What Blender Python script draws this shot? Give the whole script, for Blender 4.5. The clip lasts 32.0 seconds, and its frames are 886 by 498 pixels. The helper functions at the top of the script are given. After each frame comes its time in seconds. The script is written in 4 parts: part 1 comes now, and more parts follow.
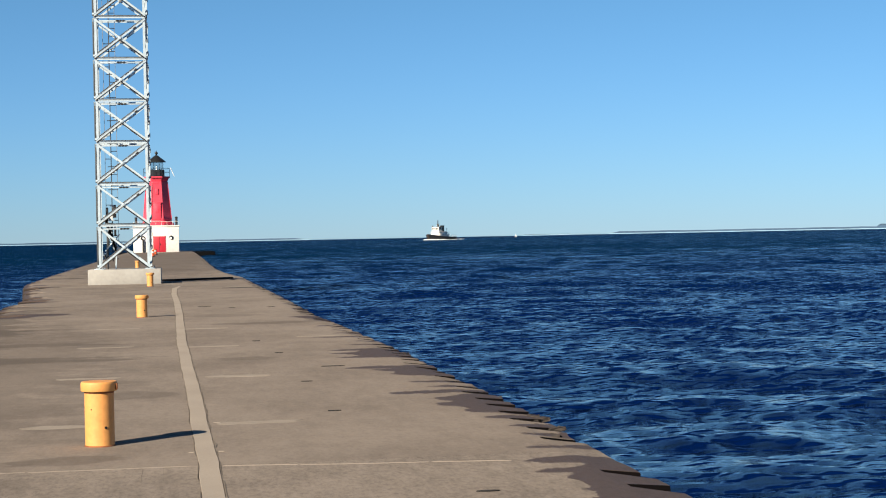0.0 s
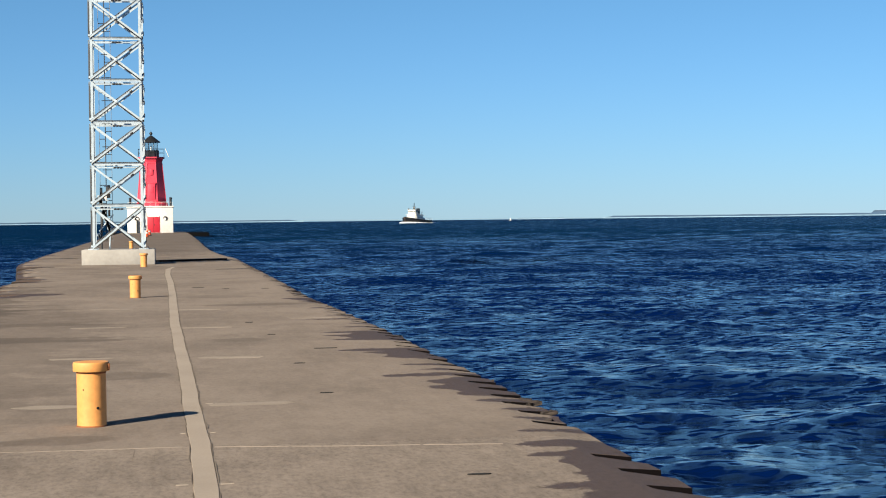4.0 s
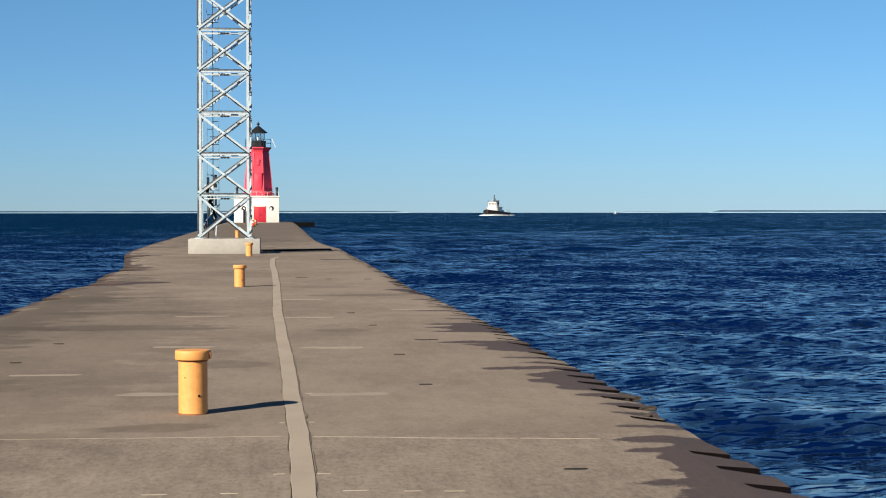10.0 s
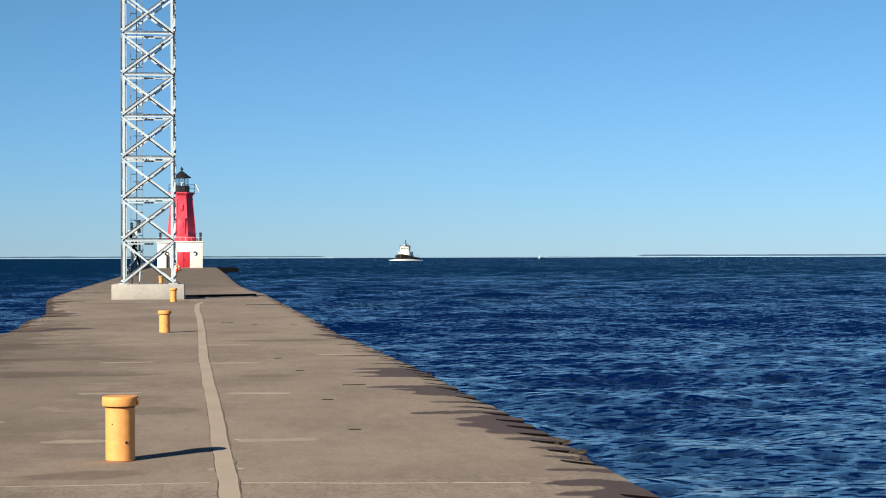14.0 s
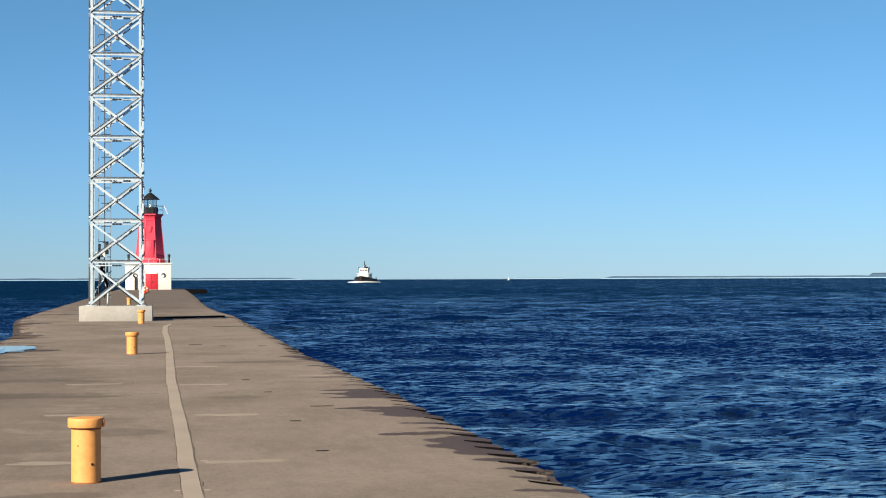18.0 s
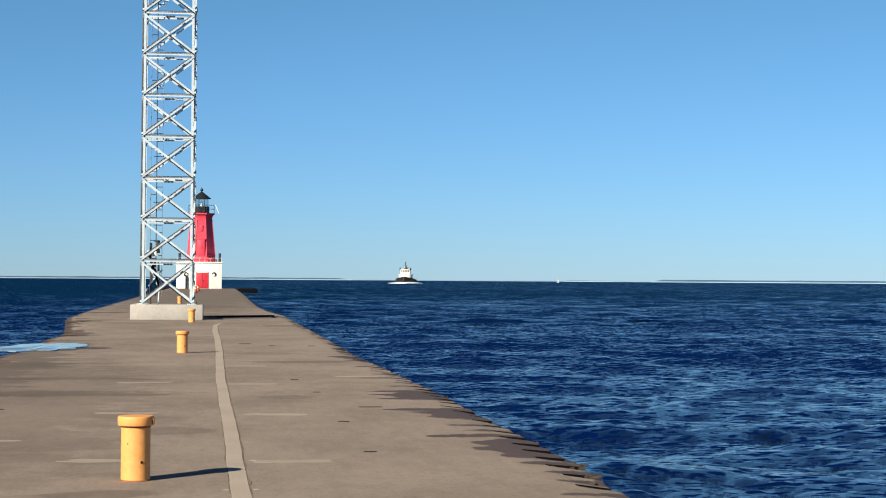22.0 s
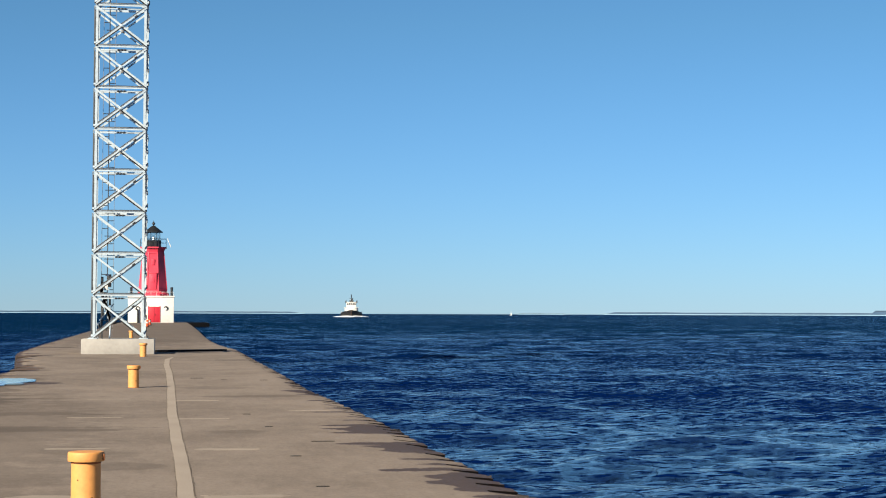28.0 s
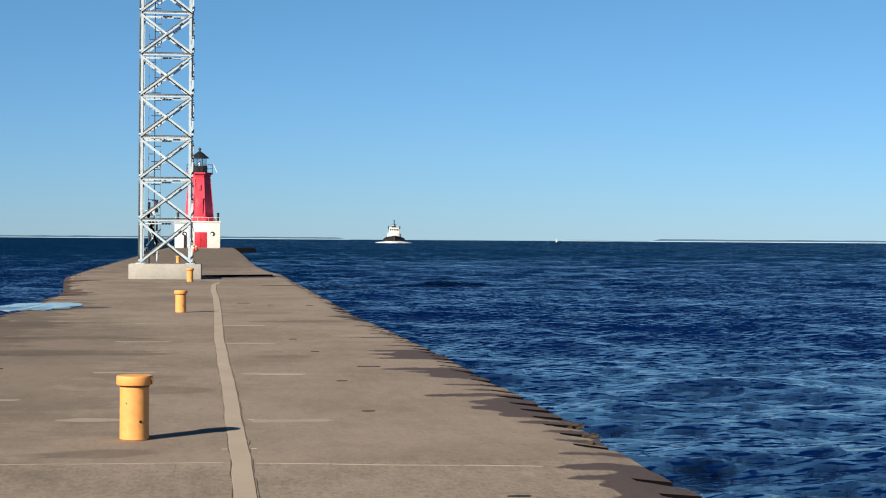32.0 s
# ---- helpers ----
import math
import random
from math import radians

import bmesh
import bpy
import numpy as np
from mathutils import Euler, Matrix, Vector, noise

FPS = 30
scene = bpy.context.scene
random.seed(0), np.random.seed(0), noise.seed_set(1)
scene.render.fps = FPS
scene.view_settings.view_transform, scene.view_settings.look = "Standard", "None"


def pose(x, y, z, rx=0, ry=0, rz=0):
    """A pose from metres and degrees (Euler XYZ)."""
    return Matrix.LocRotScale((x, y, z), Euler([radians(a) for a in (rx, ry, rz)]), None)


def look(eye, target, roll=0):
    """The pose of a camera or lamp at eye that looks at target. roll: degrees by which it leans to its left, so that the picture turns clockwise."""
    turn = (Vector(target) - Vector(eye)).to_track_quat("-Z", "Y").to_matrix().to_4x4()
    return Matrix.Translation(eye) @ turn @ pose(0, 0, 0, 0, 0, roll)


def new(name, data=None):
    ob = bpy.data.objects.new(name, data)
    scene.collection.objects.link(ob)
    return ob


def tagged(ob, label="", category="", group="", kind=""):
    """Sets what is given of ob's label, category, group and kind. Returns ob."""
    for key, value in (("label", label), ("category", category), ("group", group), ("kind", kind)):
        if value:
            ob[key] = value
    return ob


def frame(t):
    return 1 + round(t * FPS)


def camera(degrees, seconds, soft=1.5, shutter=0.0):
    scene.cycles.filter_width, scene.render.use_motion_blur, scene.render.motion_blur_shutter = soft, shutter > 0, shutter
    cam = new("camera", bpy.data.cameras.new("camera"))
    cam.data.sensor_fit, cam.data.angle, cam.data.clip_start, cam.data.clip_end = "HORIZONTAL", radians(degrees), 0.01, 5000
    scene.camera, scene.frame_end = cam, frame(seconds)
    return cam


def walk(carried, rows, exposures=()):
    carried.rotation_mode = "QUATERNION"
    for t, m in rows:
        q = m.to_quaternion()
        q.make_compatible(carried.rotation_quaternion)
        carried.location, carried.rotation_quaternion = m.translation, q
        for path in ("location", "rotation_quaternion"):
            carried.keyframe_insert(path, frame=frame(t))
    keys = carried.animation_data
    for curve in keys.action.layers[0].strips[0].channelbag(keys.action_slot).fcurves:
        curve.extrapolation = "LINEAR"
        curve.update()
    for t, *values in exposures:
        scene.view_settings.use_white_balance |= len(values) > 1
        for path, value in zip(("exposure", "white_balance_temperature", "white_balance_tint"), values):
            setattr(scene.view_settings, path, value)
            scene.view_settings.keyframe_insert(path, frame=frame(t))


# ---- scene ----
cam = camera(29.29, 32.0, soft=1.08)
WATER_Z = -0.6
# seconds, sideways sway, eye height, yaw to the right, pitch, roll
PATH = [
    (0, -0.014, 1.598, 8.913, -0.423, -1.124), (0.5, -0.014, 1.595, 8.982, -0.407, -1.003), (1, -0.014, 1.595, 9.264, -0.568, -0.938),
    (1.5, -0.005, 1.598, 9.679, -0.436, -1.024), (2, -0.009, 1.599, 9.79, -0.346, -0.594), (2.5, -0.012, 1.597, 9.373, -0.554, -0.403),
    (3, -0.015, 1.602, 8.927, -0.702, -0.427), (3.5, -0.005, 1.598, 9.185, -1.038, -0.735), (5.5, -0.012, 1.607, 8.302, -0.615, 0.088),
    (6, -0.012, 1.607, 7.901, -0.506, 0.229), (6.5, -0.01, 1.607, 7.216, -0.749, 0.234), (7, 0.002, 1.603, 6.869, -1.138, 0.332),
    (7.5, 0.007, 1.609, 6.496, -0.81, 0.47), (8, 0.012, 1.617, 5.988, -0.08, 0.451), (8.5, 0.012, 1.612, 5.719, 0.116, 0.136),
    (9, 0.019, 1.61, 5.228, -0.387, -0.179), (9.5, 0.026, 1.613, 4.843, -0.975, -0.2), (10, 0.028, 1.606, 5.58, -1.247, -0.045),
    (10.5, 0.025, 1.6, 6.621, -1.536, -0.05), (11, 0.016, 1.604, 7.336, -1.28, -0.048), (11.5, -0.001, 1.599, 7.949, -1.105, 0.084),
    (12, -0.002, 1.598, 8.403, -1.205, 0.208), (12.5, -0.007, 1.597, 8.754, -1.2, 0.266), (13, -0.012, 1.596, 8.564, -0.963, 0.086),
    (13.5, -0.014, 1.602, 8.166, -0.156, -0.264), (15.5, -0.003, 1.597, 8.634, 0.75, 0.632), (16, 0.001, 1.597, 9.718, 1.211, 0.131),
    (16.5, 0.004, 1.602, 10.269, 1.621, -0.34), (17, -0.001, 1.601, 9.738, 1.696, -0.447), (17.5, 0.002, 1.6, 9.442, 1.408, -0.583),
    (18, 0.001, 1.592, 9.175, 0.997, -0.2), (18.5, 0.002, 1.592, 8.423, 0.953, -0.021), (19, -0.003, 1.596, 8.444, 0.851, -0.008),
    (19.5, -0.001, 1.591, 8.583, 0.786, 0.289), (20, 0.001, 1.594, 8.145, 1.272, 0.636), (20.5, -0.005, 1.593, 7.503, 1.368, 0.821),
    (21, -0.003, 1.596, 7.059, 1.061, 0.689), (21.5, 0.003, 1.596, 7.286, 0.92, 0.427), (22, 0.002, 1.598, 7.493, 1.048, 0.38),
    (22.5, 0.003, 1.596, 7.664, 1.164, 0.306), (23, 0.002, 1.599, 7.938, 1.42, 0.421), (23.5, 0.001, 1.598, 8.079, 1.613, 0.41),
    (24, -0.002, 1.597, 8.495, 1.439, 0.121), (24.5, 0.003, 1.598, 8.866, 1.706, 0.258), (25, 0.011, 1.601, 9.296, 1.914, 0.51),
    (25.5, 0.008, 1.603, 9.547, 2.073, 0.567), (27.5, -0.004, 1.601, 9.258, 2.216, 0.105), (28, 0.008, 1.602, 9.075, 2.175, 0.194),
    (28.5, 0.007, 1.601, 8.95, 1.499, 0.29), (29, 0, 1.603, 8.676, 0.833, 0.415), (29.5, 0.001, 1.603, 8.469, 0.504, 0.407),
    (30, 0.002, 1.597, 8.529, 0.212, 0.207), (30.5, -0.001, 1.601, 8.472, 0.022, 0.318), (31, -0.002, 1.603, 8.045, 0.075, 0.41),
    (31.5, 0.002, 1.6, 7.731, -0.2, 0.416), (32, 0.004, 1.602, 7.558, -0.323, 0.395),
]


def eye_pose(dx, z, yaw, pitch, roll):
    return pose(dx, 0, z, 90 + pitch, 0, -yaw) @ pose(0, 0, 0, 0, 0, roll)


walk(cam, [(t, eye_pose(*row)) for t, *row in PATH], [(0, 0.83), (7, 0.83), (9.5, 0.76), (10.4, 0.77), (11.2, 0.84), (12, 0.84), (27.5, 0.83), (30.5, 0.77), (32, 0.77)])

# ---- world and sun ----
SUN_FROM = Vector((-0.64, -0.62, 0.455)).normalized()
world = bpy.data.worlds.new("clear_sky")
scene.world = world
world.use_nodes = True
wn = world.node_tree
sky = wn.nodes.new("ShaderNodeTexSky")
sky.sky_type = "NISHITA"
sky.sun_disc = False
sky.sun_elevation = math.asin(SUN_FROM.z)
sky.sun_rotation = math.atan2(SUN_FROM.x, SUN_FROM.y)
sky.air_density, sky.dust_density, sky.ozone_density = 1.0, 0.0, 4.0
# the air is clear and blue: the tone of the sky by height over the horizon
way = wn.nodes.new("ShaderNodeTexCoord")
sep = wn.nodes.new("ShaderNodeSeparateXYZ")
tone = wn.nodes.new("ShaderNodeValToRGB")
stops = tone.color_ramp.elements
stops[0].color, stops[1].color = (0.328, 0.525, 0.89, 1), (0.03, 0.048, 0.07, 1)
for at, c in ((0.17, (0.352, 0.555, 0.675)), (0.34, (0.33, 0.52, 0.66)), (0.6, (0.13, 0.205, 0.28))):
    stops.new(at).color = (*c, 1)
tint = wn.nodes.new("ShaderNodeMix")
tint.data_type, tint.blend_type = "RGBA", "MULTIPLY"
tint.inputs[0].default_value = 1.0
wn.links.new(way.outputs["Generated"], sep.inputs[0])
wn.links.new(sep.outputs["Z"], tone.inputs[0])
wn.links.new(sky.outputs[0], tint.inputs[6])
wn.links.new(tone.outputs[0], tint.inputs[7])
wn.nodes["Background"].inputs["Strength"].default_value = 0.0775
wn.links.new(tint.outputs[2], wn.nodes["Background"].inputs["Color"])
sun = new("sun", bpy.data.lights.new("sun", "SUN"))
sun.data.energy, sun.data.angle, sun.data.color = 5.0, radians(0.53), (1.0, 0.875, 0.69)
sun.matrix_world = look(SUN_FROM * 50, (0, 0, 0))


# ---- materials ----
def nodes_of(name):
    m = bpy.data.materials.new(name)
    m.use_nodes = True
    return m, m.node_tree, m.node_tree.nodes["Principled BSDF"]


def texture(nt, scale, detail=4.0, rough=0.55, stretch=(1, 1, 1), kind="Object"):
    co = nt.nodes.new("ShaderNodeTexCoord")
    mp = nt.nodes.new("ShaderNodeMapping")
    mp.inputs["Scale"].default_value = stretch
    nz = nt.nodes.new("ShaderNodeTexNoise")
    nz.inputs["Scale"].default_value, nz.inputs["Detail"].default_value, nz.inputs["Roughness"].default_value = scale, detail, rough
    nt.links.new(co.outputs[kind], mp.inputs[0])
    nt.links.new(mp.outputs[0], nz.inputs["Vector"])
    return nz.outputs["Fac"]


def ramp(nt, fac, stops):
    r = nt.nodes.new("ShaderNodeValToRGB")
    e = r.color_ramp.elements
    while len(e) < len(stops):
        e.new(0.5)
    for el, (at, c) in zip(e, stops):
        el.position, el.color = at, (*c, 1) if len(c) == 3 else c
    nt.links.new(fac, r.inputs[0])
    return r.outputs[0]


def mix(nt, fac, a, b, how="MIX"):
    n = nt.nodes.new("ShaderNodeMix")
    n.data_type, n.blend_type = "RGBA", how
    for key, v in ((0, fac), (6, a), (7, b)):
        if isinstance(v, (int, float)):
            n.inputs[key].default_value = v
        elif isinstance(v, tuple):
            n.inputs[key].default_value = (*v, 1)
        else:
            nt.links.new(v, n.inputs[key])
    return n.outputs[2]


def bumped(nt, bsdf, height, strength, distance):
    b = nt.nodes.new("ShaderNodeBump")
    b.inputs["Strength"].default_value, b.inputs["Distance"].default_value = strength, distance
    nt.links.new(height, b.inputs["Height"])
    nt.links.new(b.outputs[0], bsdf.inputs["Normal"])


def paint(name, light, dark, rough=0.5, metal=0.0, grain=14.0, stain=2.0, bump=0.15, rust=None, worn=0.68):
    """A coated or bare surface: broad tone drift, fine grain, optional rust where it has worn through."""
    m, nt, b = nodes_of(name)
    broad = ramp(nt, texture(nt, stain, 5), [(0.35, dark), (0.62, light)])
    col = mix(nt, 0.22, broad, ramp(nt, texture(nt, grain, 3), [(0.3, tuple(c * 0.6 for c in light)), (0.7, tuple(min(1, c * 1.15) for c in light))]))
    if rust:
        mask = ramp(nt, texture(nt, stain * 2.7, 6, 0.7), [(worn, (0, 0, 0)), (worn + 0.06, (1, 1, 1))])
        col = mix(nt, mask, col, rust)
    nt.links.new(col, b.inputs["Base Color"])
    b.inputs["Roughness"].default_value, b.inputs["Metallic"].default_value = rough, metal
    if bump:
        bumped(nt, b, texture(nt, grain * 2, 3), bump, 0.01)
    return m


def plain(name, c, rough=0.5, metal=0.0):
    return paint(name, c, tuple(v * 0.8 for v in c), rough, metal, bump=0.05)


def deck_concrete(name, light, dark, aggregate, mottle=0.25):
    """Weathered concrete in plan metres: broad tone bands, aggregate speckle, damp stains, wet edges."""
    m, nt, b = nodes_of(name)
    tone = ramp(nt, texture(nt, 0.35, 6, 0.6, (0.7, 0.55, 1)), [(0.3, dark), (0.52, light), (0.75, tuple(c * 1.08 for c in light))])
    bands = texture(nt, 0.7, 5, 0.62, (0.9, 0.5, 1))
    col = mix(nt, ramp(nt, bands, [(0.44, (0.0, 0.0, 0.0)), (0.66, (0.5, 0.5, 0.5))]), tone, tuple(c * 0.8 for c in dark))
    speck = texture(nt, 24.0, 5, 0.78, (1, 0.4, 1))
    col = mix(nt, aggregate, col, ramp(nt, speck, [(0.36, tuple(c * 0.35 for c in dark)), (0.5, light), (0.66, tuple(min(1, c * 1.5) for c in light))]))
    spots = texture(nt, 6.0, 6, 0.72, (1.0, 0.28, 1))
    col = mix(nt, ramp(nt, spots, [(0.51, (0, 0, 0)), (0.64, (mottle, mottle, mottle))]), col, tuple(min(1, c * 1.55) for c in light))
    col = mix(nt, ramp(nt, spots, [(0.36, (mottle, mottle, mottle)), (0.48, (0, 0, 0))]), col, tuple(c * 0.45 for c in dark))
    # old damp stains, and broad darker tone on the left and far deck: centre x, y, half sizes, depth
    place = nt.nodes.new("ShaderNodeTexCoord")
    ragged = texture(nt, 1.6, 5, 0.65, (0.7, 1, 1))
    for cx, cy, rx, ry, deep in ((-2.3, 23.9, 1.9, 0.6, 0.5), (-4.3, 31.0, 1.5, 15.0, 0.55), (-3.3, 21.0, 2.4, 13.0, 0.28), (-1.8, 165.0, 7.0, 90.0, 0.5), (-0.45, 18.0, 0.4, 0.45, 0.35), (-2.4, 27.4, 1.3, 0.5, 0.4), (-0.85, 12.75, 0.4, 0.28, 0.4), (-3.1, 31.5, 1.2, 0.9, 0.3),
                                 (1.6, 32.8, 1.0, 0.5, 0.45), (-4.0, 48.0, 0.9, 0.8, 0.5), (-3.0, 16.0, 0.8, 0.8, 0.35), (0.9, 23.0, 0.5, 0.35, 0.35), (0.9, 36.5, 0.8, 0.7, 0.25), (0.3, 96.0, 1.8, 4.0, 0.3)):
        off = nt.nodes.new("ShaderNodeMapping")
        off.vector_type = "TEXTURE"
        off.inputs["Location"].default_value, off.inputs["Scale"].default_value = (cx, cy, 0), (rx, ry, 1000)
        nt.links.new(place.outputs["Object"], off.inputs[0])
        far = nt.nodes.new("ShaderNodeVectorMath")
        far.operation = "LENGTH"
        nt.links.new(off.outputs[0], far.inputs[0])
        reach = nt.nodes.new("ShaderNodeMath")
        reach.operation = "MULTIPLY_ADD"
        reach.inputs[1].default_value = -2.2
        nt.links.new(ragged, reach.inputs[0])
        nt.links.new(far.outputs["Value"], reach.inputs[2])
        fade = nt.nodes.new("ShaderNodeMapRange")
        for key, v in (("From Min", -0.28), ("From Max", 0.0), ("To Min", deep), ("To Max", 0.0)):
            fade.inputs[key].default_value = v
        nt.links.new(reach.outputs[0], fade.inputs["Value"])
        col = mix(nt, fade.outputs[0], col, tuple(c * 0.45 for c in dark))
    # wet, dark margins along the edges, ragged at a hand's width
    margin = nt.nodes.new("ShaderNodeAttribute")
    margin.attribute_name = "wet"
    add = nt.nodes.new("ShaderNodeMath")
    add.operation = "MULTIPLY_ADD"
    add.inputs[1].default_value = 0.28
    nt.links.new(texture(nt, 4.0, 6, 0.7, (0.4, 1.3, 1)), add.inputs[0])
    fine = nt.nodes.new("ShaderNodeMath")
    fine.operation = "MULTIPLY_ADD"
    fine.inputs[1].default_value = 0.4
    nt.links.new(texture(nt, 5.0, 6, 0.72, (0.8, 1, 1)), fine.inputs[0])
    nt.links.new(margin.outputs["Fac"], fine.inputs[2])
    nt.links.new(fine.outputs[0], add.inputs[2])
    edge = nt.nodes.new("ShaderNodeMapRange")
    edge.inputs["From Min"].default_value, edge.inputs["From Max"].default_value = 0.31, 0.335
    nt.links.new(add.outputs[0], edge.inputs["Value"])
    wet = edge.outputs["Result"]
    col = mix(nt, wet, col, mix(nt, 0.35, (0.084, 0.062, 0.054), ramp(nt, speck, [(0.3, (0.04, 0.030, 0.027)), (0.7, (0.145, 0.11, 0.096))])))
    nt.links.new(col, b.inputs["Base Color"])
    rg = nt.nodes.new("ShaderNodeMapRange")
    rg.inputs["To Min"].default_value, rg.inputs["To Max"].default_value = 0.9, 0.62
    nt.links.new(wet, rg.inputs["Value"])
    nt.links.new(rg.outputs["Result"], b.inputs["Roughness"])
    b.inputs["Specular IOR Level"].default_value = 0.12
    bumped(nt, b, texture(nt, 40.0, 5, 0.7), 0.2, 0.015)
    return m


def lake_water():
    """Dark water whose fine ripples tilt the surface at every scale down to a hand's width."""
    m, nt, b = nodes_of("lake_water")
    col = ramp(nt, texture(nt, 0.02, 3), [(0.35, (0.0003, 0.0060, 0.043)), (0.65, (0.0005, 0.0084, 0.055))])
    # off the shelf along the pier the deep water is greener
    sep = nt.nodes.new("ShaderNodeSeparateXYZ")
    nt.links.new(nt.nodes.new("ShaderNodeNewGeometry").outputs["Position"], sep.inputs[0])
    deep = nt.nodes.new("ShaderNodeMapRange")
    for key, v in (("From Min", 40.0), ("From Max", 200.0), ("To Min", 0.0), ("To Max", 1.0)):
        deep.inputs[key].default_value = v
    nt.links.new(sep.outputs["Y"], deep.inputs["Value"])
    col = mix(nt, deep.outputs[0], col, (0.0006, 0.0135, 0.044))
    nt.links.new(col, b.inputs["Base Color"])
    b.inputs["Roughness"].default_value, b.inputs["IOR"].default_value = 0.10, 1.333
    b.inputs["Specular IOR Level"].default_value = 0.68
    b.inputs["Specular Tint"].default_value = (0.66, 0.76, 1.0, 1)

    def vec(how, *parts):
        n = nt.nodes.new("ShaderNodeVectorMath")
        n.operation = how
        for k, p in enumerate(parts):
            if isinstance(p, tuple):
                n.inputs[k].default_value = p
            else:
                nt.links.new(p, n.inputs[k])
        return n.outputs[0]

    total, fine = nt.nodes.new("ShaderNodeNewGeometry").outputs["Normal"], (0.0, 0.0, 0.0)
    for scale, detail, stretch, tilt in ((0.12, 2, (0.4, 1, 1), 0.3), (0.45, 1.5, (1, 0.14, 1), 0.45), (0.5, 2, (0.4, 1, 1), 0.45), (2.6, 1, (0.4, 1, 1), 0.35), (9.0, 0.7, (0.5, 1, 1), 1.1), (18.0, 0, (0.45, 1, 1), 0.5)):
        fac = texture(nt, scale, detail, 0.6, stretch)
        colour = fac.node.outputs["Color"]
        slope = vec("MULTIPLY", vec("SUBTRACT", colour, (0.5, 0.5, 0.5)), (tilt * 0.6, tilt, 0.0))
        if scale < 2:
            total = vec("ADD", total, slope)
        else:
            fine = vec("ADD", fine, slope)
    # trains of small sharp ripples, bent and broken up
    for scale, turn, bend, tilt in ((0.75, 6, 4.0, 0.30), (1.1, -24, 5.0, 0.44), (1.5, 22, 5.0, 0.44), (2.2, -8, 5.0, 0.36)):
        co = nt.nodes.new("ShaderNodeTexCoord")
        mp = nt.nodes.new("ShaderNodeMapping")
        mp.inputs["Rotation"].default_value = (0, 0, radians(turn))
        mp.inputs["Scale"].default_value = (0.9, 1, 1)
        nt.links.new(co.outputs["Object"], mp.inputs[0])
        wv = nt.nodes.new("ShaderNodeTexWave")
        wv.bands_direction = "Y"
        for key, v in (("Scale", scale), ("Distortion", bend), ("Detail", 1.0), ("Detail Scale", 2.2)):
            wv.inputs[key].default_value = v
        nt.links.new(mp.outputs[0], wv.inputs["Vector"])
        fine = vec("ADD", fine, vec("MULTIPLY", vec("SUBTRACT", wv.outputs["Color"], (0.5, 0.5, 0.5)), (tilt * 0.25, tilt, 0.0)))
    # the fine ripples weaken farther out from the pier
    ripple_fade = nt.nodes.new("ShaderNodeMapRange")
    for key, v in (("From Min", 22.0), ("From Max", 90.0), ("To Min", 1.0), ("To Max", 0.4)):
        ripple_fade.inputs[key].default_value = v
    nt.links.new(sep.outputs["Y"], ripple_fade.inputs["Value"])
    total = vec("ADD", total, vec("MULTIPLY", fine, ripple_fade.outputs[0]))
    # normals tilted by distance, since far troughs hide: reflections brighter near, darker far out
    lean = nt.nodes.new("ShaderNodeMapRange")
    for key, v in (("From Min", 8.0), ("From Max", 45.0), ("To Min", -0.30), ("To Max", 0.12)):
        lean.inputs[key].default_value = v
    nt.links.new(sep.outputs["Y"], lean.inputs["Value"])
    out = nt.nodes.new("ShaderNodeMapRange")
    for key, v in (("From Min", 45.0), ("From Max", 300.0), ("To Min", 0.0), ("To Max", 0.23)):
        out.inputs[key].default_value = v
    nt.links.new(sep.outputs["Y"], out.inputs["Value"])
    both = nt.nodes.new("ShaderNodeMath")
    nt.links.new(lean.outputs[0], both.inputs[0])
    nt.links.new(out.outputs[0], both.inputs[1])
    # extra tilt put into the normals to darken reflections on the harbour side
    harbour_tilt = nt.nodes.new("ShaderNodeMapRange")
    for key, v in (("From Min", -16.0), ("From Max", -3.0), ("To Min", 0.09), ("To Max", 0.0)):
        harbour_tilt.inputs[key].default_value = v
    nt.links.new(sep.outputs["X"], harbour_tilt.inputs["Value"])
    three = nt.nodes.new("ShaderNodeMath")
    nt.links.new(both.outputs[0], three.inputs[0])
    nt.links.new(harbour_tilt.outputs[0], three.inputs[1])
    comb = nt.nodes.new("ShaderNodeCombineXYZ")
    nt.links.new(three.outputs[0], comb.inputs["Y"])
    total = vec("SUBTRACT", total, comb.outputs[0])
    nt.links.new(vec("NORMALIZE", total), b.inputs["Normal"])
    return m


TAN = (0.264, 0.222, 0.187)
M_DECK = deck_concrete("pier_concrete", TAN, (0.184, 0.152, 0.127), 0.14, 0.13)
M_DECK_ROUGH = deck_concrete("exposed_aggregate_concrete", (0.272, 0.23, 0.194), (0.176, 0.148, 0.126), 0.30, 0.2)
M_STRIP = paint("patch_concrete", (0.385, 0.328, 0.27), (0.33, 0.28, 0.228), 0.9, grain=60, stain=0.8, bump=0.3)
M_STREAK = paint("chalky_mortar", (0.315, 0.268, 0.219), (0.28, 0.236, 0.191), 0.9, grain=30, stain=4)
M_JOINT = paint("joint_mortar", (0.38, 0.33, 0.273), (0.30, 0.256, 0.21), 0.9, grain=30, stain=5)
M_CRUMB = paint("crumbled_edge", (0.20, 0.165, 0.128), (0.12, 0.10, 0.08), 0.95, grain=50, stain=6, bump=0.4)
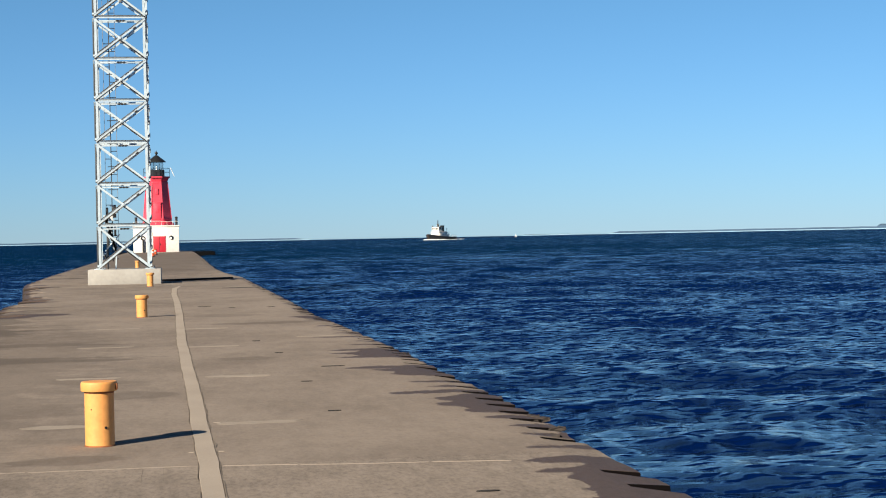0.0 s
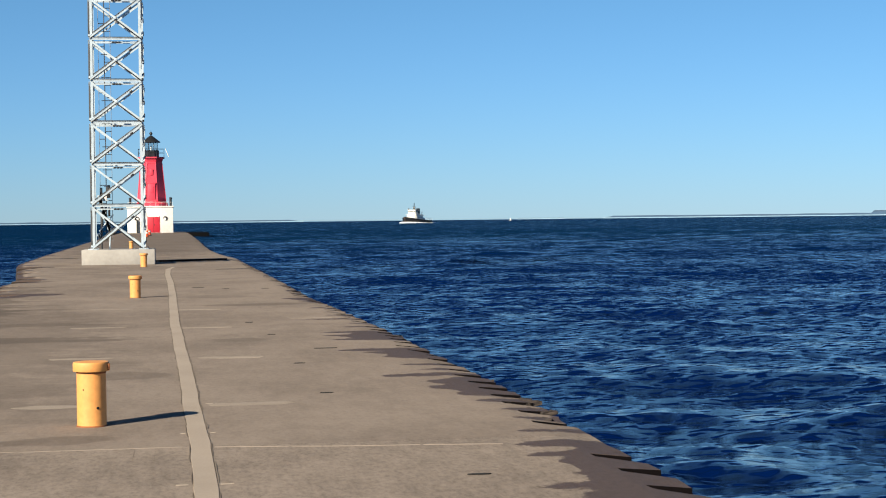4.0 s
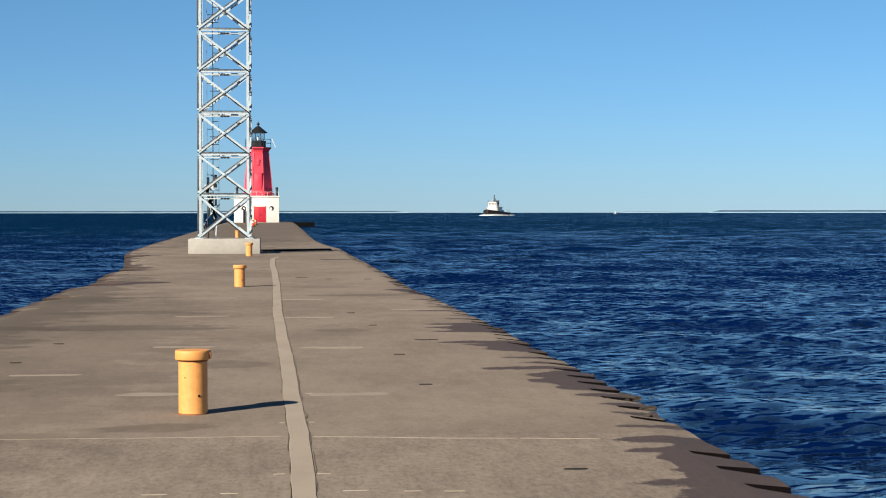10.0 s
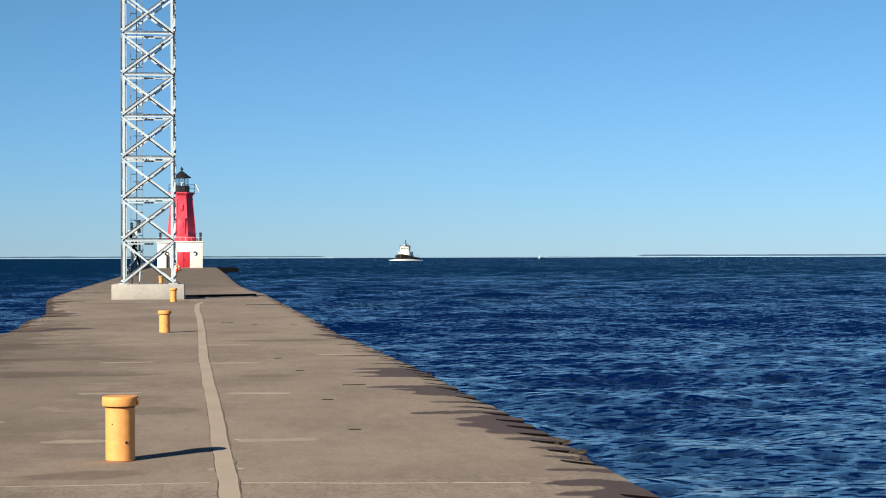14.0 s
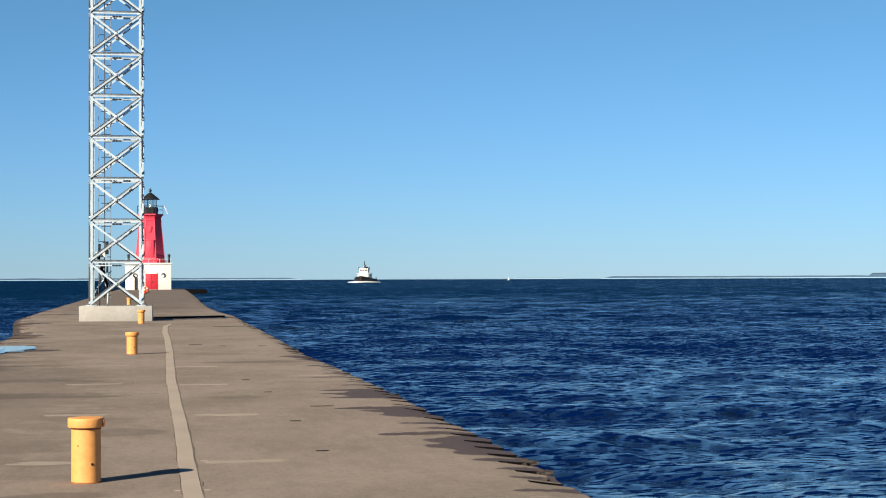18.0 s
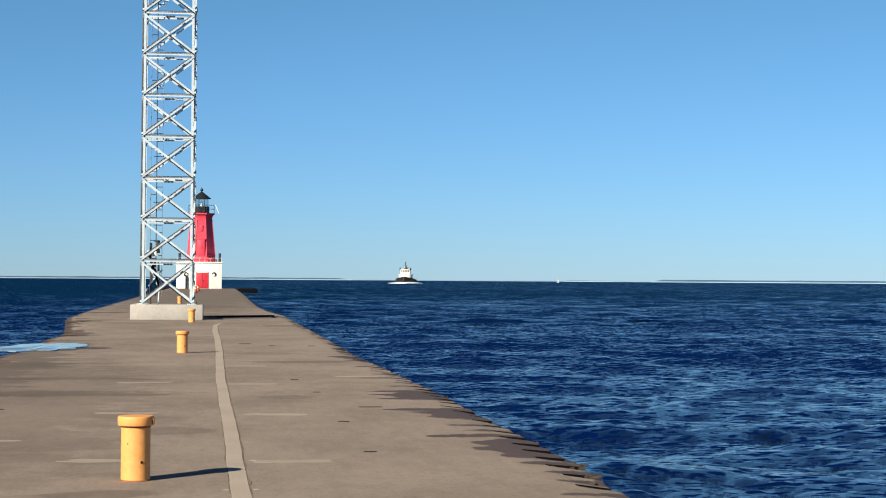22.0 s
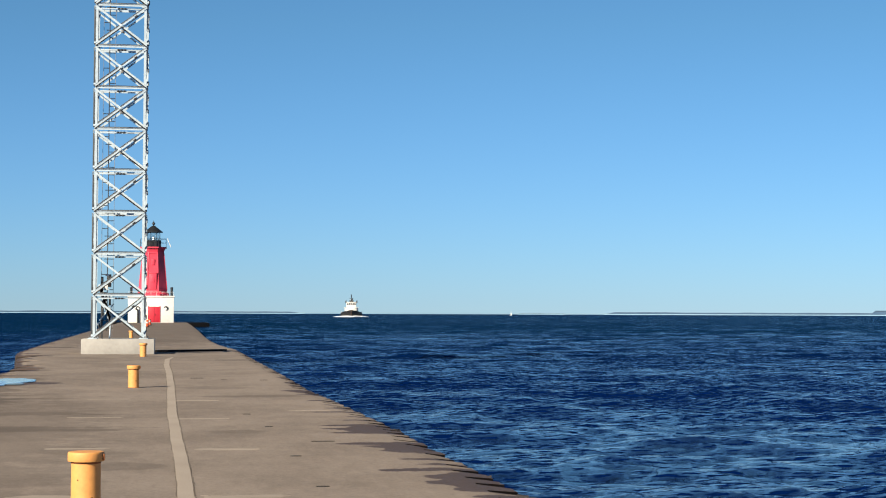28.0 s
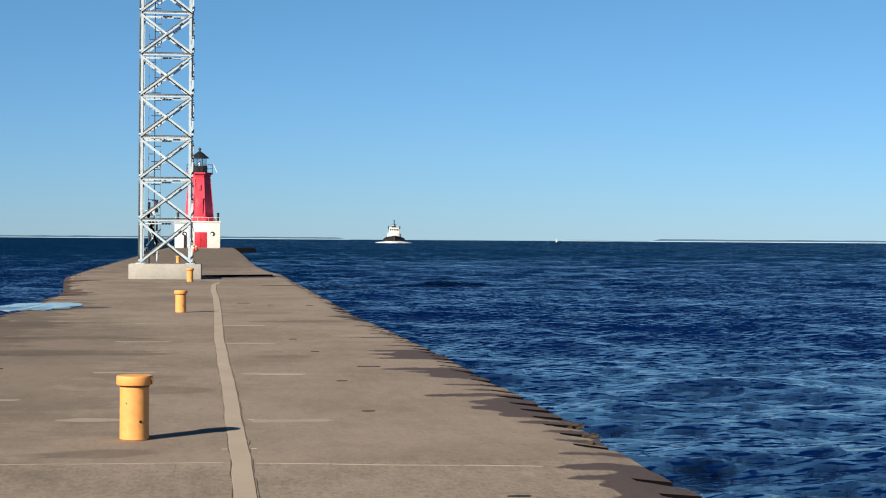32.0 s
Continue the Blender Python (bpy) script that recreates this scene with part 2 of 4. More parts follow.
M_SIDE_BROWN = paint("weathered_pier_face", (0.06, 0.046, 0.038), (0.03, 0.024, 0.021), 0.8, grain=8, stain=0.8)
M_PAD = paint("pad_concrete", (0.39, 0.378, 0.352), (0.335, 0.322, 0.298), 0.9, grain=7, stain=1.0, bump=0.1)
M_LINE = paint("joint_line", (0.272, 0.232, 0.196), (0.236, 0.2, 0.168), 0.9, grain=30, stain=5)
# near-black face, so the notches in the lake-side edge read dark
M_SIDE = paint("black_pier_side", (0.007, 0.005, 0.005), (0.003, 0.003, 0.003), 0.5, grain=10, stain=0.7)
M_CRIB = paint("dark_wet_stone", (0.0035, 0.004, 0.005), (0.002, 0.0022, 0.003), 0.75, grain=6, stain=0.5)
M_YELLOW = paint("yellow_enamel", (0.735, 0.34, 0.10), (0.685, 0.305, 0.086), 0.6, grain=25, stain=6, bump=0.1, rust=(0.30, 0.12, 0.04), worn=0.74)
M_RUST = paint("rust", (0.28, 0.10, 0.035), (0.12, 0.05, 0.025), 0.9, grain=30)
M_CHUNK = paint("wet_broken_concrete", (0.075, 0.058, 0.047), (0.035, 0.028, 0.024), 0.75, grain=20, stain=4, bump=0.4)
M_HOLE = plain("bolt_hole_black", (0.012, 0.011, 0.01), 0.9)
M_GALV = paint("galvanised_steel", (0.49, 0.585, 0.655), (0.40, 0.48, 0.54), 0.5, 0.1, grain=9, stain=3, bump=0.08)
M_GALV_DARK = paint("weathered_steel", (0.22, 0.22, 0.22), (0.13, 0.13, 0.135), 0.55, 0.3, grain=9, stain=2)
M_BACK = paint("dull_dark_steel", (0.07, 0.075, 0.08), (0.045, 0.048, 0.052), 0.6, 0.2, grain=9, stain=2)
M_CABLE = plain("black_cable_jacket", (0.02, 0.02, 0.022), 0.55)
M_RED = paint("red_lighthouse_paint", (0.70, 0.056, 0.098), (0.62, 0.042, 0.076), 0.5, grain=4, stain=0.6, bump=0.05)
M_DOOR = paint("red_door_paint", (0.54, 0.022, 0.045), (0.46, 0.018, 0.033), 0.5, grain=4, stain=0.8)
M_WHITE = paint("white_masonry_paint", (0.78, 0.765, 0.73), (0.70, 0.68, 0.64), 0.7, grain=3, stain=0.5, bump=0.1, rust=(0.48, 0.37, 0.26), worn=0.77)
M_BLACK = paint("black_paint", (0.022, 0.024, 0.027), (0.012, 0.013, 0.014), 0.4, grain=4, stain=0.7)
M_SHIPWHITE = paint("white_ship_paint", (0.78, 0.77, 0.73), (0.70, 0.68, 0.63), 0.5, grain=1.5, stain=0.3, bump=0.02)
M_HULL = paint("black_hull_paint", (0.012, 0.012, 0.014), (0.007, 0.007, 0.009), 0.5, grain=1, stain=0.3, bump=0.02, rust=(0.05, 0.02, 0.012), worn=0.82)
M_BUFF = paint("buff_stem_paint", (0.16, 0.08, 0.045), (0.10, 0.05, 0.03), 0.6, grain=2, stain=0.5)
M_FOAM = paint("foam", (0.85, 0.88, 0.90), (0.66, 0.72, 0.78), 0.8, grain=2, stain=0.8)
M_ORANGE = paint("orange_barrier_plastic", (0.75, 0.12, 0.03), (0.65, 0.10, 0.03), 0.5)
# haze is painted into the woods' blue; the pale strip stands for mirage
M_LAND = paint("hazy_shore_woods", (0.060, 0.112, 0.185), (0.050, 0.098, 0.168), 1.0, grain=0.05, stain=0.01, bump=0)
M_MIRAGE = paint("far_shore_mirage", (0.34, 0.52, 0.66), (0.30, 0.47, 0.61), 1.0, grain=0.05, stain=0.01, bump=0)
M_SIGN = paint("faded_red_board", (0.62, 0.33, 0.28), (0.55, 0.28, 0.24), 0.7, grain=3, stain=1)
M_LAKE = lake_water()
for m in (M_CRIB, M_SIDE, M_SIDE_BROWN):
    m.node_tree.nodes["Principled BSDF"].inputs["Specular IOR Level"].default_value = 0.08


def glass_material():
    m, nt, b = nodes_of("lantern_glass")
    b.inputs["Transmission Weight"].default_value, b.inputs["Roughness"].default_value, b.inputs["IOR"].default_value = 1.0, 0.02, 1.45
    return m


def wash_material():
    m, nt, b = nodes_of("wash_water")
    # pale blue base paints in part of the sky's reflection, with foam streaks
    nt.links.new(ramp(nt, texture(nt, 1.1, 4, 0.6, (0.5, 1.3, 1)), [(0.38, (0.10, 0.17, 0.22)), (0.62, (0.40, 0.52, 0.60))]), b.inputs["Base Color"])
    b.inputs["Roughness"].default_value, b.inputs["IOR"].default_value = 0.06, 1.333
    bumped(nt, b, texture(nt, 2.2, 5, 0.65, (0.5, 0.4, 1)), 0.35, 0.05)
    return m


M_GLASS = glass_material()
M_WINDOW = plain("dark_window", (0.02, 0.025, 0.03), 0.1)
M_WASH = wash_material()


# ---- building helpers ----
def part(name, bm, material, parent=None, label=""):
    me = bpy.data.meshes.new(name)
    bm.to_mesh(me)
    bm.free()
    me.materials.append(material)
    me.set_sharp_from_angle(angle=radians(38))
    ob = new(name, me)
    if parent:
        ob.parent = parent
    return tagged(ob, label)


def same_mesh(name, me, parent, m):
    ob = new(name, me)
    ob.parent, ob.matrix_basis = parent, m
    return ob


def thing(name, at, label, category, group="", kind=""):
    ob = new(name)
    ob.matrix_basis = at
    return tagged(ob, label, category, group, kind)


def box(sx, sy, sz, m=None, bevel=0.0, bm=None):
    """A box with its base at z = 0, centred in x and y."""
    bm = bm or bmesh.new()
    made = bmesh.ops.create_cube(bm, size=1, matrix=(m or Matrix()) @ Matrix.Translation((0, 0, sz / 2)) @ Matrix.Diagonal((sx, sy, sz, 1)))
    if bevel:
        edges = {e for v in made["verts"] for e in v.link_edges}
        bmesh.ops.bevel(bm, geom=list(edges), offset=bevel, segments=2, affect="EDGES", profile=0.5)
    return bm


def lathe(profile, n=32, bm=None, m=None, turn=0.0, smooth=True):
    """A solid of revolution about z from (radius, z) pairs, closed at both ends."""
    bm = bm or bmesh.new()
    m = m or Matrix()
    rings = []
    for r, z in profile:
        rings.append([bm.verts.new(m @ Vector((r * math.cos(turn + 2 * math.pi * k / n), r * math.sin(turn + 2 * math.pi * k / n), z))) for k in range(n)])
    for a, b in zip(rings, rings[1:]):
        for k in range(n):
            f = bm.faces.new((a[k], a[(k + 1) % n], b[(k + 1) % n], b[k]))
            f.smooth = smooth
    bm.faces.new(list(reversed(rings[0])))
    bm.faces.new(rings[-1])
    return bm


def rod(a, b, r, n=8, bm=None):
    a, b = Vector(a), Vector(b)
    m = Matrix.Translation(a) @ (b - a).to_track_quat("Z", "Y").to_matrix().to_4x4()
    return lathe([(r, 0), (r, (b - a).length)], n, bm, m)


def angle_bar(a, b, w, thick, face, bm=None, lip=0.75):
    """A steel angle from a to b: one flange lies flat in the plane with normal face, the other stands outwards along its top."""
    a, b, face = Vector(a), Vector(b), Vector(face).normalized()
    along = (b - a).normalized()
    up = face.cross(along).normalized()
    if up.z < 0 or (abs(up.z) < 1e-3 and up.x + up.y < 0):
        up = -up
    bm = bm or bmesh.new()
    outline = [(0, -w / 2), (0, w / 2 - thick), (w * lip, w / 2 - thick), (w * lip, w / 2), (-thick, w / 2), (-thick, -w / 2)]
    ends = [[bm.verts.new(p + face * u + up * v) for u, v in outline] for p in (a, b)]
    n = len(outline)
    for k in range(n):
        bm.faces.new((ends[0][k], ends[0][(k + 1) % n], ends[1][(k + 1) % n], ends[1][k]))
    bm.faces.new(ends[0]), bm.faces.new(list(reversed(ends[1])))
    bmesh.ops.recalc_face_normals(bm, faces=bm.faces)
    return bm


def quick_mesh(name, verts, faces, material, smooth=False):
    me = bpy.data.meshes.new(name)
    verts, faces = np.asarray(verts, np.float32), np.asarray(faces, np.int32)
    me.vertices.add(len(verts)), me.loops.add(faces.size), me.polygons.add(len(faces))
    me.vertices.foreach_set("co", verts.ravel())
    me.loops.foreach_set("vertex_index", faces.ravel())
    me.polygons.foreach_set("loop_start", np.arange(0, faces.size, 4, dtype=np.int32))
    me.polygons.foreach_set("use_smooth", np.full(len(faces), smooth))
    me.update(calc_edges=True)
    me.materials.append(material)
    return me


def grid_faces(rows, cols):
    i = np.arange((rows - 1) * cols).reshape(rows - 1, cols)[:, :-1].ravel()
    return np.stack([i, i + 1, i + cols + 1, i + cols], 1)


# ---- the lake ----
CHOP = 0.024  # steepness of each wave train


def build_lake():
    """One sheet: waves over the part ahead, graded finer towards the pier; a plain skirt reaches the horizon all round."""
    rng = np.random.default_rng(4)

    def stride(y):
        return np.where(y < -9, 0.5, 0.072 + 0.0023 * np.maximum(y - 38, 0) + 0.008 * np.maximum(y - 260, 0) + 0.02 * np.maximum(y - 700, 0))

    step, y = [], -40.0
    while y < 4985:
        step.append(y)
        y += float(stride(y))
    ys = np.array(step + [4985.0])
    cols = 640
    tan = np.tan(np.linspace(radians(-20), radians(30), cols))
    Y = np.repeat(ys[:, None], cols, 1)
    X = (Y + 44) * tan[None, :]
    Z = np.zeros_like(X)
    gx, gy = np.zeros_like(X), np.zeros_like(X)
    cell = np.maximum(stride(Y), 0.0015 * (Y + 44))
    for k in range(62):
        wave = 0.36 * 1.05 ** k
        ang = radians(rng.normal(260, 32))
        kx, ky = math.cos(ang) * 2 * math.pi / wave, math.sin(ang) * 2 * math.pi / wave
        amp = CHOP * float(np.interp(wave, (0.36, 0.6, 0.9, 1.4, 2.2, 3.5, 6), (1.9, 1.8, 1.1, 0.8, 0.9, 1.1, 1.05))) * wave / (2 * math.pi) * rng.uniform(0.6, 1.3)
        ph = kx * X + ky * Y + rng.uniform(0, 6.28)
        fade = np.clip((wave / cell - 2.0) / 2.2, 0, 1)
        # groups of higher and lower waves
        group = 0.75 + 0.6 * np.sin(X * rng.normal(0, 0.5 / wave) + Y * rng.normal(0, 0.5 / wave) + rng.uniform(0, 6.28))
        Z += fade * group * amp * (np.cos(ph) + 0.2 * np.cos(2 * ph))
        gx -= fade * group * amp * 0.55 * math.cos(ang) * np.sin(ph)
        gy -= fade * group * amp * 0.55 * math.sin(ang) * np.sin(ph)
    Z = np.clip(Z, -0.4, 0.42)
    verts = np.stack([X + gx, Y + gy, Z], -1).reshape(-1, 3)
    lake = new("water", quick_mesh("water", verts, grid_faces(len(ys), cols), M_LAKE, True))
    tagged(lake, "dark blue choppy lake water reaching the horizon", "water", kind="structure")
    lake.location.z = WATER_Z
    rings, n = [4200.0, 1200.0, 300.0, 40.0], 64
    bm = bmesh.new()
    previous = None
    for r in [4980.0] + rings:
        ring = [bm.verts.new((r * math.cos(2 * math.pi * k / n), r * math.sin(2 * math.pi * k / n), 0)) for k in range(n)]
        if previous:
            for k in range(n):
                bm.faces.new((previous[k], previous[(k + 1) % n], ring[(k + 1) % n], ring[k]))
        previous = ring
    bm.faces.new(previous)
    skirt = part("water_bed", bm, M_LAKE)
    skirt.location.z = WATER_Z - 0.5
    tagged(skirt, "still dark lake water behind and below the waves", "water", kind="structure")
    return lake


lake = build_lake()


# ---- the pier ----
def edge_notches():
    """The bays of the sheet piling under the broken edge: far wall and depth of each notch."""
    pick = random.Random(11)
    found = [(y, 0.29) for y in (7.1, 7.8, 8.45, 9.1, 9.8, 10.5, 11.18, 13.14, 13.88, 14.58, 15.24, 15.9, 16.53, 17.25)]
    y = 17.95
    while y < 72:
        if pick.random() < 0.85:
            found.append((y, pick.uniform(0.14, 0.32)))
        y += 0.69 + pick.uniform(-0.06, 0.06)
    return found


NOTCHES = edge_notches()
NOTCH_LONG = 0.34


def right_line(y):
    pts = [(-20, 3.06), (9, 3.06), (13, 3.08), (16, 3.15), (24, 3.12), (30, 3.03), (36, 2.88), (44, 2.90), (64, 2.83), (76, 2.80), (80, 2.62), (86, 2.36), (100, 2.18), (120, 2.2), (150, 2.30), (200, 2.30), (300, 2.2)]
    return float(np.interp(y, [p[0] for p in pts], [p[1] for p in pts]))


def right_edge(y):
    n = noise.noise(Vector((y * 0.9, 3.1, 0))) * 0.05 + noise.noise(Vector((y * 3.1, 9.1, 0))) * 0.025
    for far, deep in NOTCHES:
        if far - NOTCH_LONG < y <= far:
            return right_line(y) + n - deep * min(1.0, (y - far + NOTCH_LONG) / NOTCH_LONG * 1.6)
    return right_line(y) + n


# tongues of wet from the lake-side edge: y, tip x, half width
WET_RIGHT = [(8.0, 2.3, 2.0), (10.3, 2.5, 1.6), (16.1, 2.55, 1.1), (20.2, 2.5, 0.85), (23.4, 2.4, 1.0), (4.5, 2.3, 1.5), (7.0, 2.3, 0.7), (8.0, 2.3, 0.6), (8.8, 2.2, 0.5), (9.4, 2.3, 0.45), (9.87, 2.15, 0.2), (10.3, 2.5, 0.5), (10.9, 2.55, 0.45), (11.22, 2.38, 0.16), (11.75, 2.4, 0.22),
             (12.5, 2.6, 0.13), (13.36, 2.72, 0.13), (13.96, 2.75, 0.13), (14.67, 2.68, 0.2), (15.3, 2.6, 0.35), (15.95, 2.43, 0.36), (16.5, 2.48, 0.4), (17.28, 2.12, 0.2), (17.89, 2.6, 0.14), (18.54, 2.46, 0.14),
             (19.75, 2.45, 0.5), (20.35, 2.3, 0.3), (20.8, 2.02, 0.26), (22.7, 2.08, 0.24), (23.3, 2.35, 0.75), (23.5, 2.1, 0.28), (24.2, 2.12, 0.24), (25.4, 2.5, 0.14), (26.2, 2.7, 0.16),
             (27.5, 2.1, 0.13), (28.6, 2.55, 0.16), (29.6, 2.65, 0.16), (31.1, 2.48, 0.28), (33.5, 2.45, 0.3), (34.6, 2.45, 0.8), (35.05, 2.25, 0.45), (37.5, 2.55, 0.3), (39.5, 2.6, 0.35), (42.5, 2.6, 0.4), (46.0, 2.68, 0.4), (50.5, 2.7, 0.5), (58.0, 2.6, 0.3)]
WET_LEFT = [(16, -4.1, 1.2), (22, -4.15, 0.8), (27.5, -4.1, 0.7), (33, -4.0, 0.8), (36.2, -3.9, 0.35), (39.2, -2.4, 0.85), (38.6, -3.1, 1.2), (41.5, -3.6, 0.4), (44.5, -3.8, 0.45), (47.6, -3.6, 0.8), (49.8, -3.5, 0.8), (52.5, -4.0, 0.6), (56.5, -4.5, 0.6), (60, -4.7, 0.8),
            (64.5, -4.2, 0.6), (67.5, -5.0, 0.8), (72, -5.6, 1.0), (79, -4.4, 0.7), (88, -5.8, 2.0), (100, -6.1, 3.0)]


def wetness(x, y, l, r):
    """How far inside the wet margin a spot lies, in metres."""
    best = max(x - r + 0.03, l - x + (0.16 if y > 30 else 0.05))
    for side, edge, tongues in ((1, r, WET_RIGHT), (-1, l, WET_LEFT)):
        for yc, tip, half in tongues:
            if abs(y - yc) < half + 0.3:
                u = (x - tip) / (edge - tip)
                inside = half * min(1.0, u) ** 0.35 - abs(y - yc) if u > 0 else -max(abs(x - tip), abs(y - yc))
                best = max(best, min(inside, abs(x - tip)))
    return max(-0.25, min(0.25, best))


# bays broken out of the harbour-side edge: far wall, depth, length
BITES = [(29.0, 0.15, 0.9), (33.2, 0.35, 1.6), (36.0, 0.2, 0.9), (39.6, 0.55, 2.0), (42.3, 0.25, 1.3), (45.2, 0.3, 1.4), (49.6, 0.6, 2.6), (52.2, 0.35, 1.6), (58.0, 0.3, 1.6), (64.4, 0.6, 3.0)]


def left_edge(y):
    pts = [(-20, -4.4), (26, -4.4), (36, -4.46), (52, -4.53), (53.5, -4.7), (69, -6.02), (71, -6.12), (85, -6.4), (110, -6.65), (155, -6.9), (300, -7.5)]
    base = float(np.interp(y, [p[0] for p in pts], [p[1] for p in pts]))
    bite = 0.25 * max(0.0, 1 - abs(y - 40.5) / 3.5)
    for far, deep, long in BITES:
        if far - long < y <= far:
            bite += deep * min(1.0, (y - far + long) / long * 1.4)
    return base + bite + noise.noise(Vector((y * 0.7, 53.0, 0))) * 0.10 + noise.noise(Vector((y * 2.3, 13.0, 0))) * 0.05


def deck_level(y):
    return 0.15 * max(0.0, min(1.0, (y - 115) / 100))


def deck_slab(y0, y1, material, parent):
    """One poured length of the deck: a gently uneven top with broken side edges, and its two dark side faces."""
    gap = 0.001
    dy = 0.045 if y0 < 30 else (0.08 if y0 < 60 else (0.25 if y0 < 100 else 1.0))
    count = max(2, int((y1 - y0) / dy) + 1)
    ys = list(np.linspace(y0 + gap, y1 - gap, count))
    for far, deep in NOTCHES:
        ys += [v for v in (far - NOTCH_LONG, far, far + 0.006) if y0 + gap < v < y1 - gap]
    for far, deep, long in BITES:
        ys += [v for v in (far - long, far, far + 0.006) if y0 + gap < v < y1 - gap]
    ys = sorted(ys)
    from_left = [0, 0.03, 0.1, 0.2, 0.32, 0.46, 0.64, 0.85, 1.1, 1.4, 1.8, 2.3]
    from_right = [2.0, 1.6, 1.3, 1.1, 0.97, 0.85, 0.74, 0.64, 0.55, 0.46, 0.38, 0.31, 0.24, 0.17, 0.11, 0.06, 0.025, 0]
    rows, wet = [], []
    for y in ys:
        l, r, line, h = left_edge(y), right_edge(y), right_line(y) + 0.04, deck_level(y)
        row = [(l - 0.05, y, -3.0), (l - 0.02, y, -0.10)]
        damp = [0.25, 0.25]
        for x in [l + d for d in from_left] + [min(r, line - d) for d in from_right[:-1]] + [r]:
            worn = max(0.0, 1 - (line - x) / 0.35) * (0.03 + 0.05 * max(0, noise.noise(Vector((x, y * 1.4, 7))))) + max(0.0, 1 - (x - l) / 0.35) * 0.05
            row.append((x, y, h - worn + 0.0015 * noise.noise(Vector((x * 0.5, y * 0.3, 2)))))
            damp.append(wetness(x, y, l, line))
        rows.append(row + [(r + 0.01, y, h - 0.16), (r + 0.02, y, -3.0)])
        wet.append(damp + [0.25, 0.25])
    cols = len(rows[0])
    me = quick_mesh("deck_slab", np.array(rows).reshape(-1, 3), grid_faces(len(rows), cols)[:, ::-1], material, False)
    me.attributes.new("wet", "FLOAT", "POINT").data.foreach_set("value", np.array(wet, np.float32).ravel())
    # end faces close the joint
    ob = new("deck_slab", me)
    ob.parent = parent
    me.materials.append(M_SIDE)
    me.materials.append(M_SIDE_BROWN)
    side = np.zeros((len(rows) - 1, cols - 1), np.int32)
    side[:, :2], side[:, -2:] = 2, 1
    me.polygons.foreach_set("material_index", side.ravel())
    me.flip_normals()
    return ob


def build_pier():
    pier = thing("pier_deck", Matrix(), "long tan weathered concrete pier deck with broken wet edges", "pier", kind="structure")
    joints = [-14.0, 1.0, 12.18, 20.45, 31.5, 42.6, 53.7, 64.8, 76, 98, 120, 142, 164, 186, 208, 230, 258]
    for a, b in zip(joints, joints[1:]):
        deck_slab(a, b, M_DECK_ROUGH if b < 12.5 else M_DECK, pier)
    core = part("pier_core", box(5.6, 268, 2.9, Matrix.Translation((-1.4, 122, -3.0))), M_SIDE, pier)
    end = part("pier_head", box(14.6, 22, 2.86, Matrix.Translation((-1.7, 266, -2.8)), 0.15), M_CRIB, pier, "dark wet stone-filled crib at the pier's end")
    return pier


pier = build_pier()


def build_chunks():
    """Broken lumps of concrete left along the wave-washed edge."""
    rng = random.Random(21)
    shapes = []
    for k in range(7):
        bm = box(1, 1, 0.45, bevel=0.12)
        for v in bm.verts:
            v.co += Vector((rng.uniform(-0.13, 0.13), rng.uniform(-0.13, 0.13), rng.uniform(-0.10, 0.10)))
        me = bpy.data.meshes.new("concrete_chunk")
        bm.to_mesh(me)
        bm.free()
        me.materials.append(M_CHUNK)
        shapes.append(me)
    y = 12.9
    while y < 44:
        size = rng.uniform(0.07, 0.17)
        x = right_edge(y) + rng.uniform(-0.07, 0.04)
        same_mesh("concrete_chunk", rng.choice(shapes), pier, pose(x, y, rng.uniform(-0.2, -0.13), rng.uniform(-5, 5), rng.uniform(2, 10), rng.uniform(0, 360)) @ Matrix.Diagonal((size * 1.5, size, size * 0.8, 1)))
        y += rng.uniform(0.10, 0.42) * (1 + y / 40)
    for k in range(18):
        y = rng.uniform(13.2, 15.1)
        size = rng.uniform(0.05, 0.12)
        same_mesh("concrete_chunk", rng.choice(shapes), pier, pose(right_edge(y) - rng.uniform(0.0, 0.2), y, -0.06, rng.uniform(-8, 8), rng.uniform(-8, 8), rng.uniform(0, 360)) @ Matrix.Diagonal((size * 1.5, size, size * 0.8, 1)))


build_chunks()


def strip_centre(y):
    pts = [(-12, 0.21), (10.5, 0.175), (12.2, 0.18), (14.6, 0.15), (17.5, 0.135), (19.9, 0.11), (22, 0.085), (24.6, 0.06), (27.2, 0.03), (32, 0.015), (37.8, 0.005), (46, -0.05), (52, -0.13), (58.5, -0.13)]
    base = float(np.interp(y, [p[0] for p in pts], [p[1] for p in pts]))
    return base + 0.012 * noise.noise(Vector((y * 0.9, 70.2, 0)))


def deck_ribbon(name, points, material, parent, label="", lift=0.006):
    """A flat patch of (centre x, y, half width) rows laid a few millimetres proud of the deck."""
    rows = []
    for x, y, w in points:
        z = deck_level(y)
        lip = min(0.006, w * 0.5)
        rows.append([(x - w, y, z - 0.02), (x - w + lip, y, z + lift), (x + w - lip, y, z + lift), (x + w, y, z - 0.02)])
    me = quick_mesh(name, np.array(rows).reshape(-1, 3), grid_faces(len(rows), 4), material)
    ob = new(name, me)
    ob.parent = parent
    return tagged(ob, label)


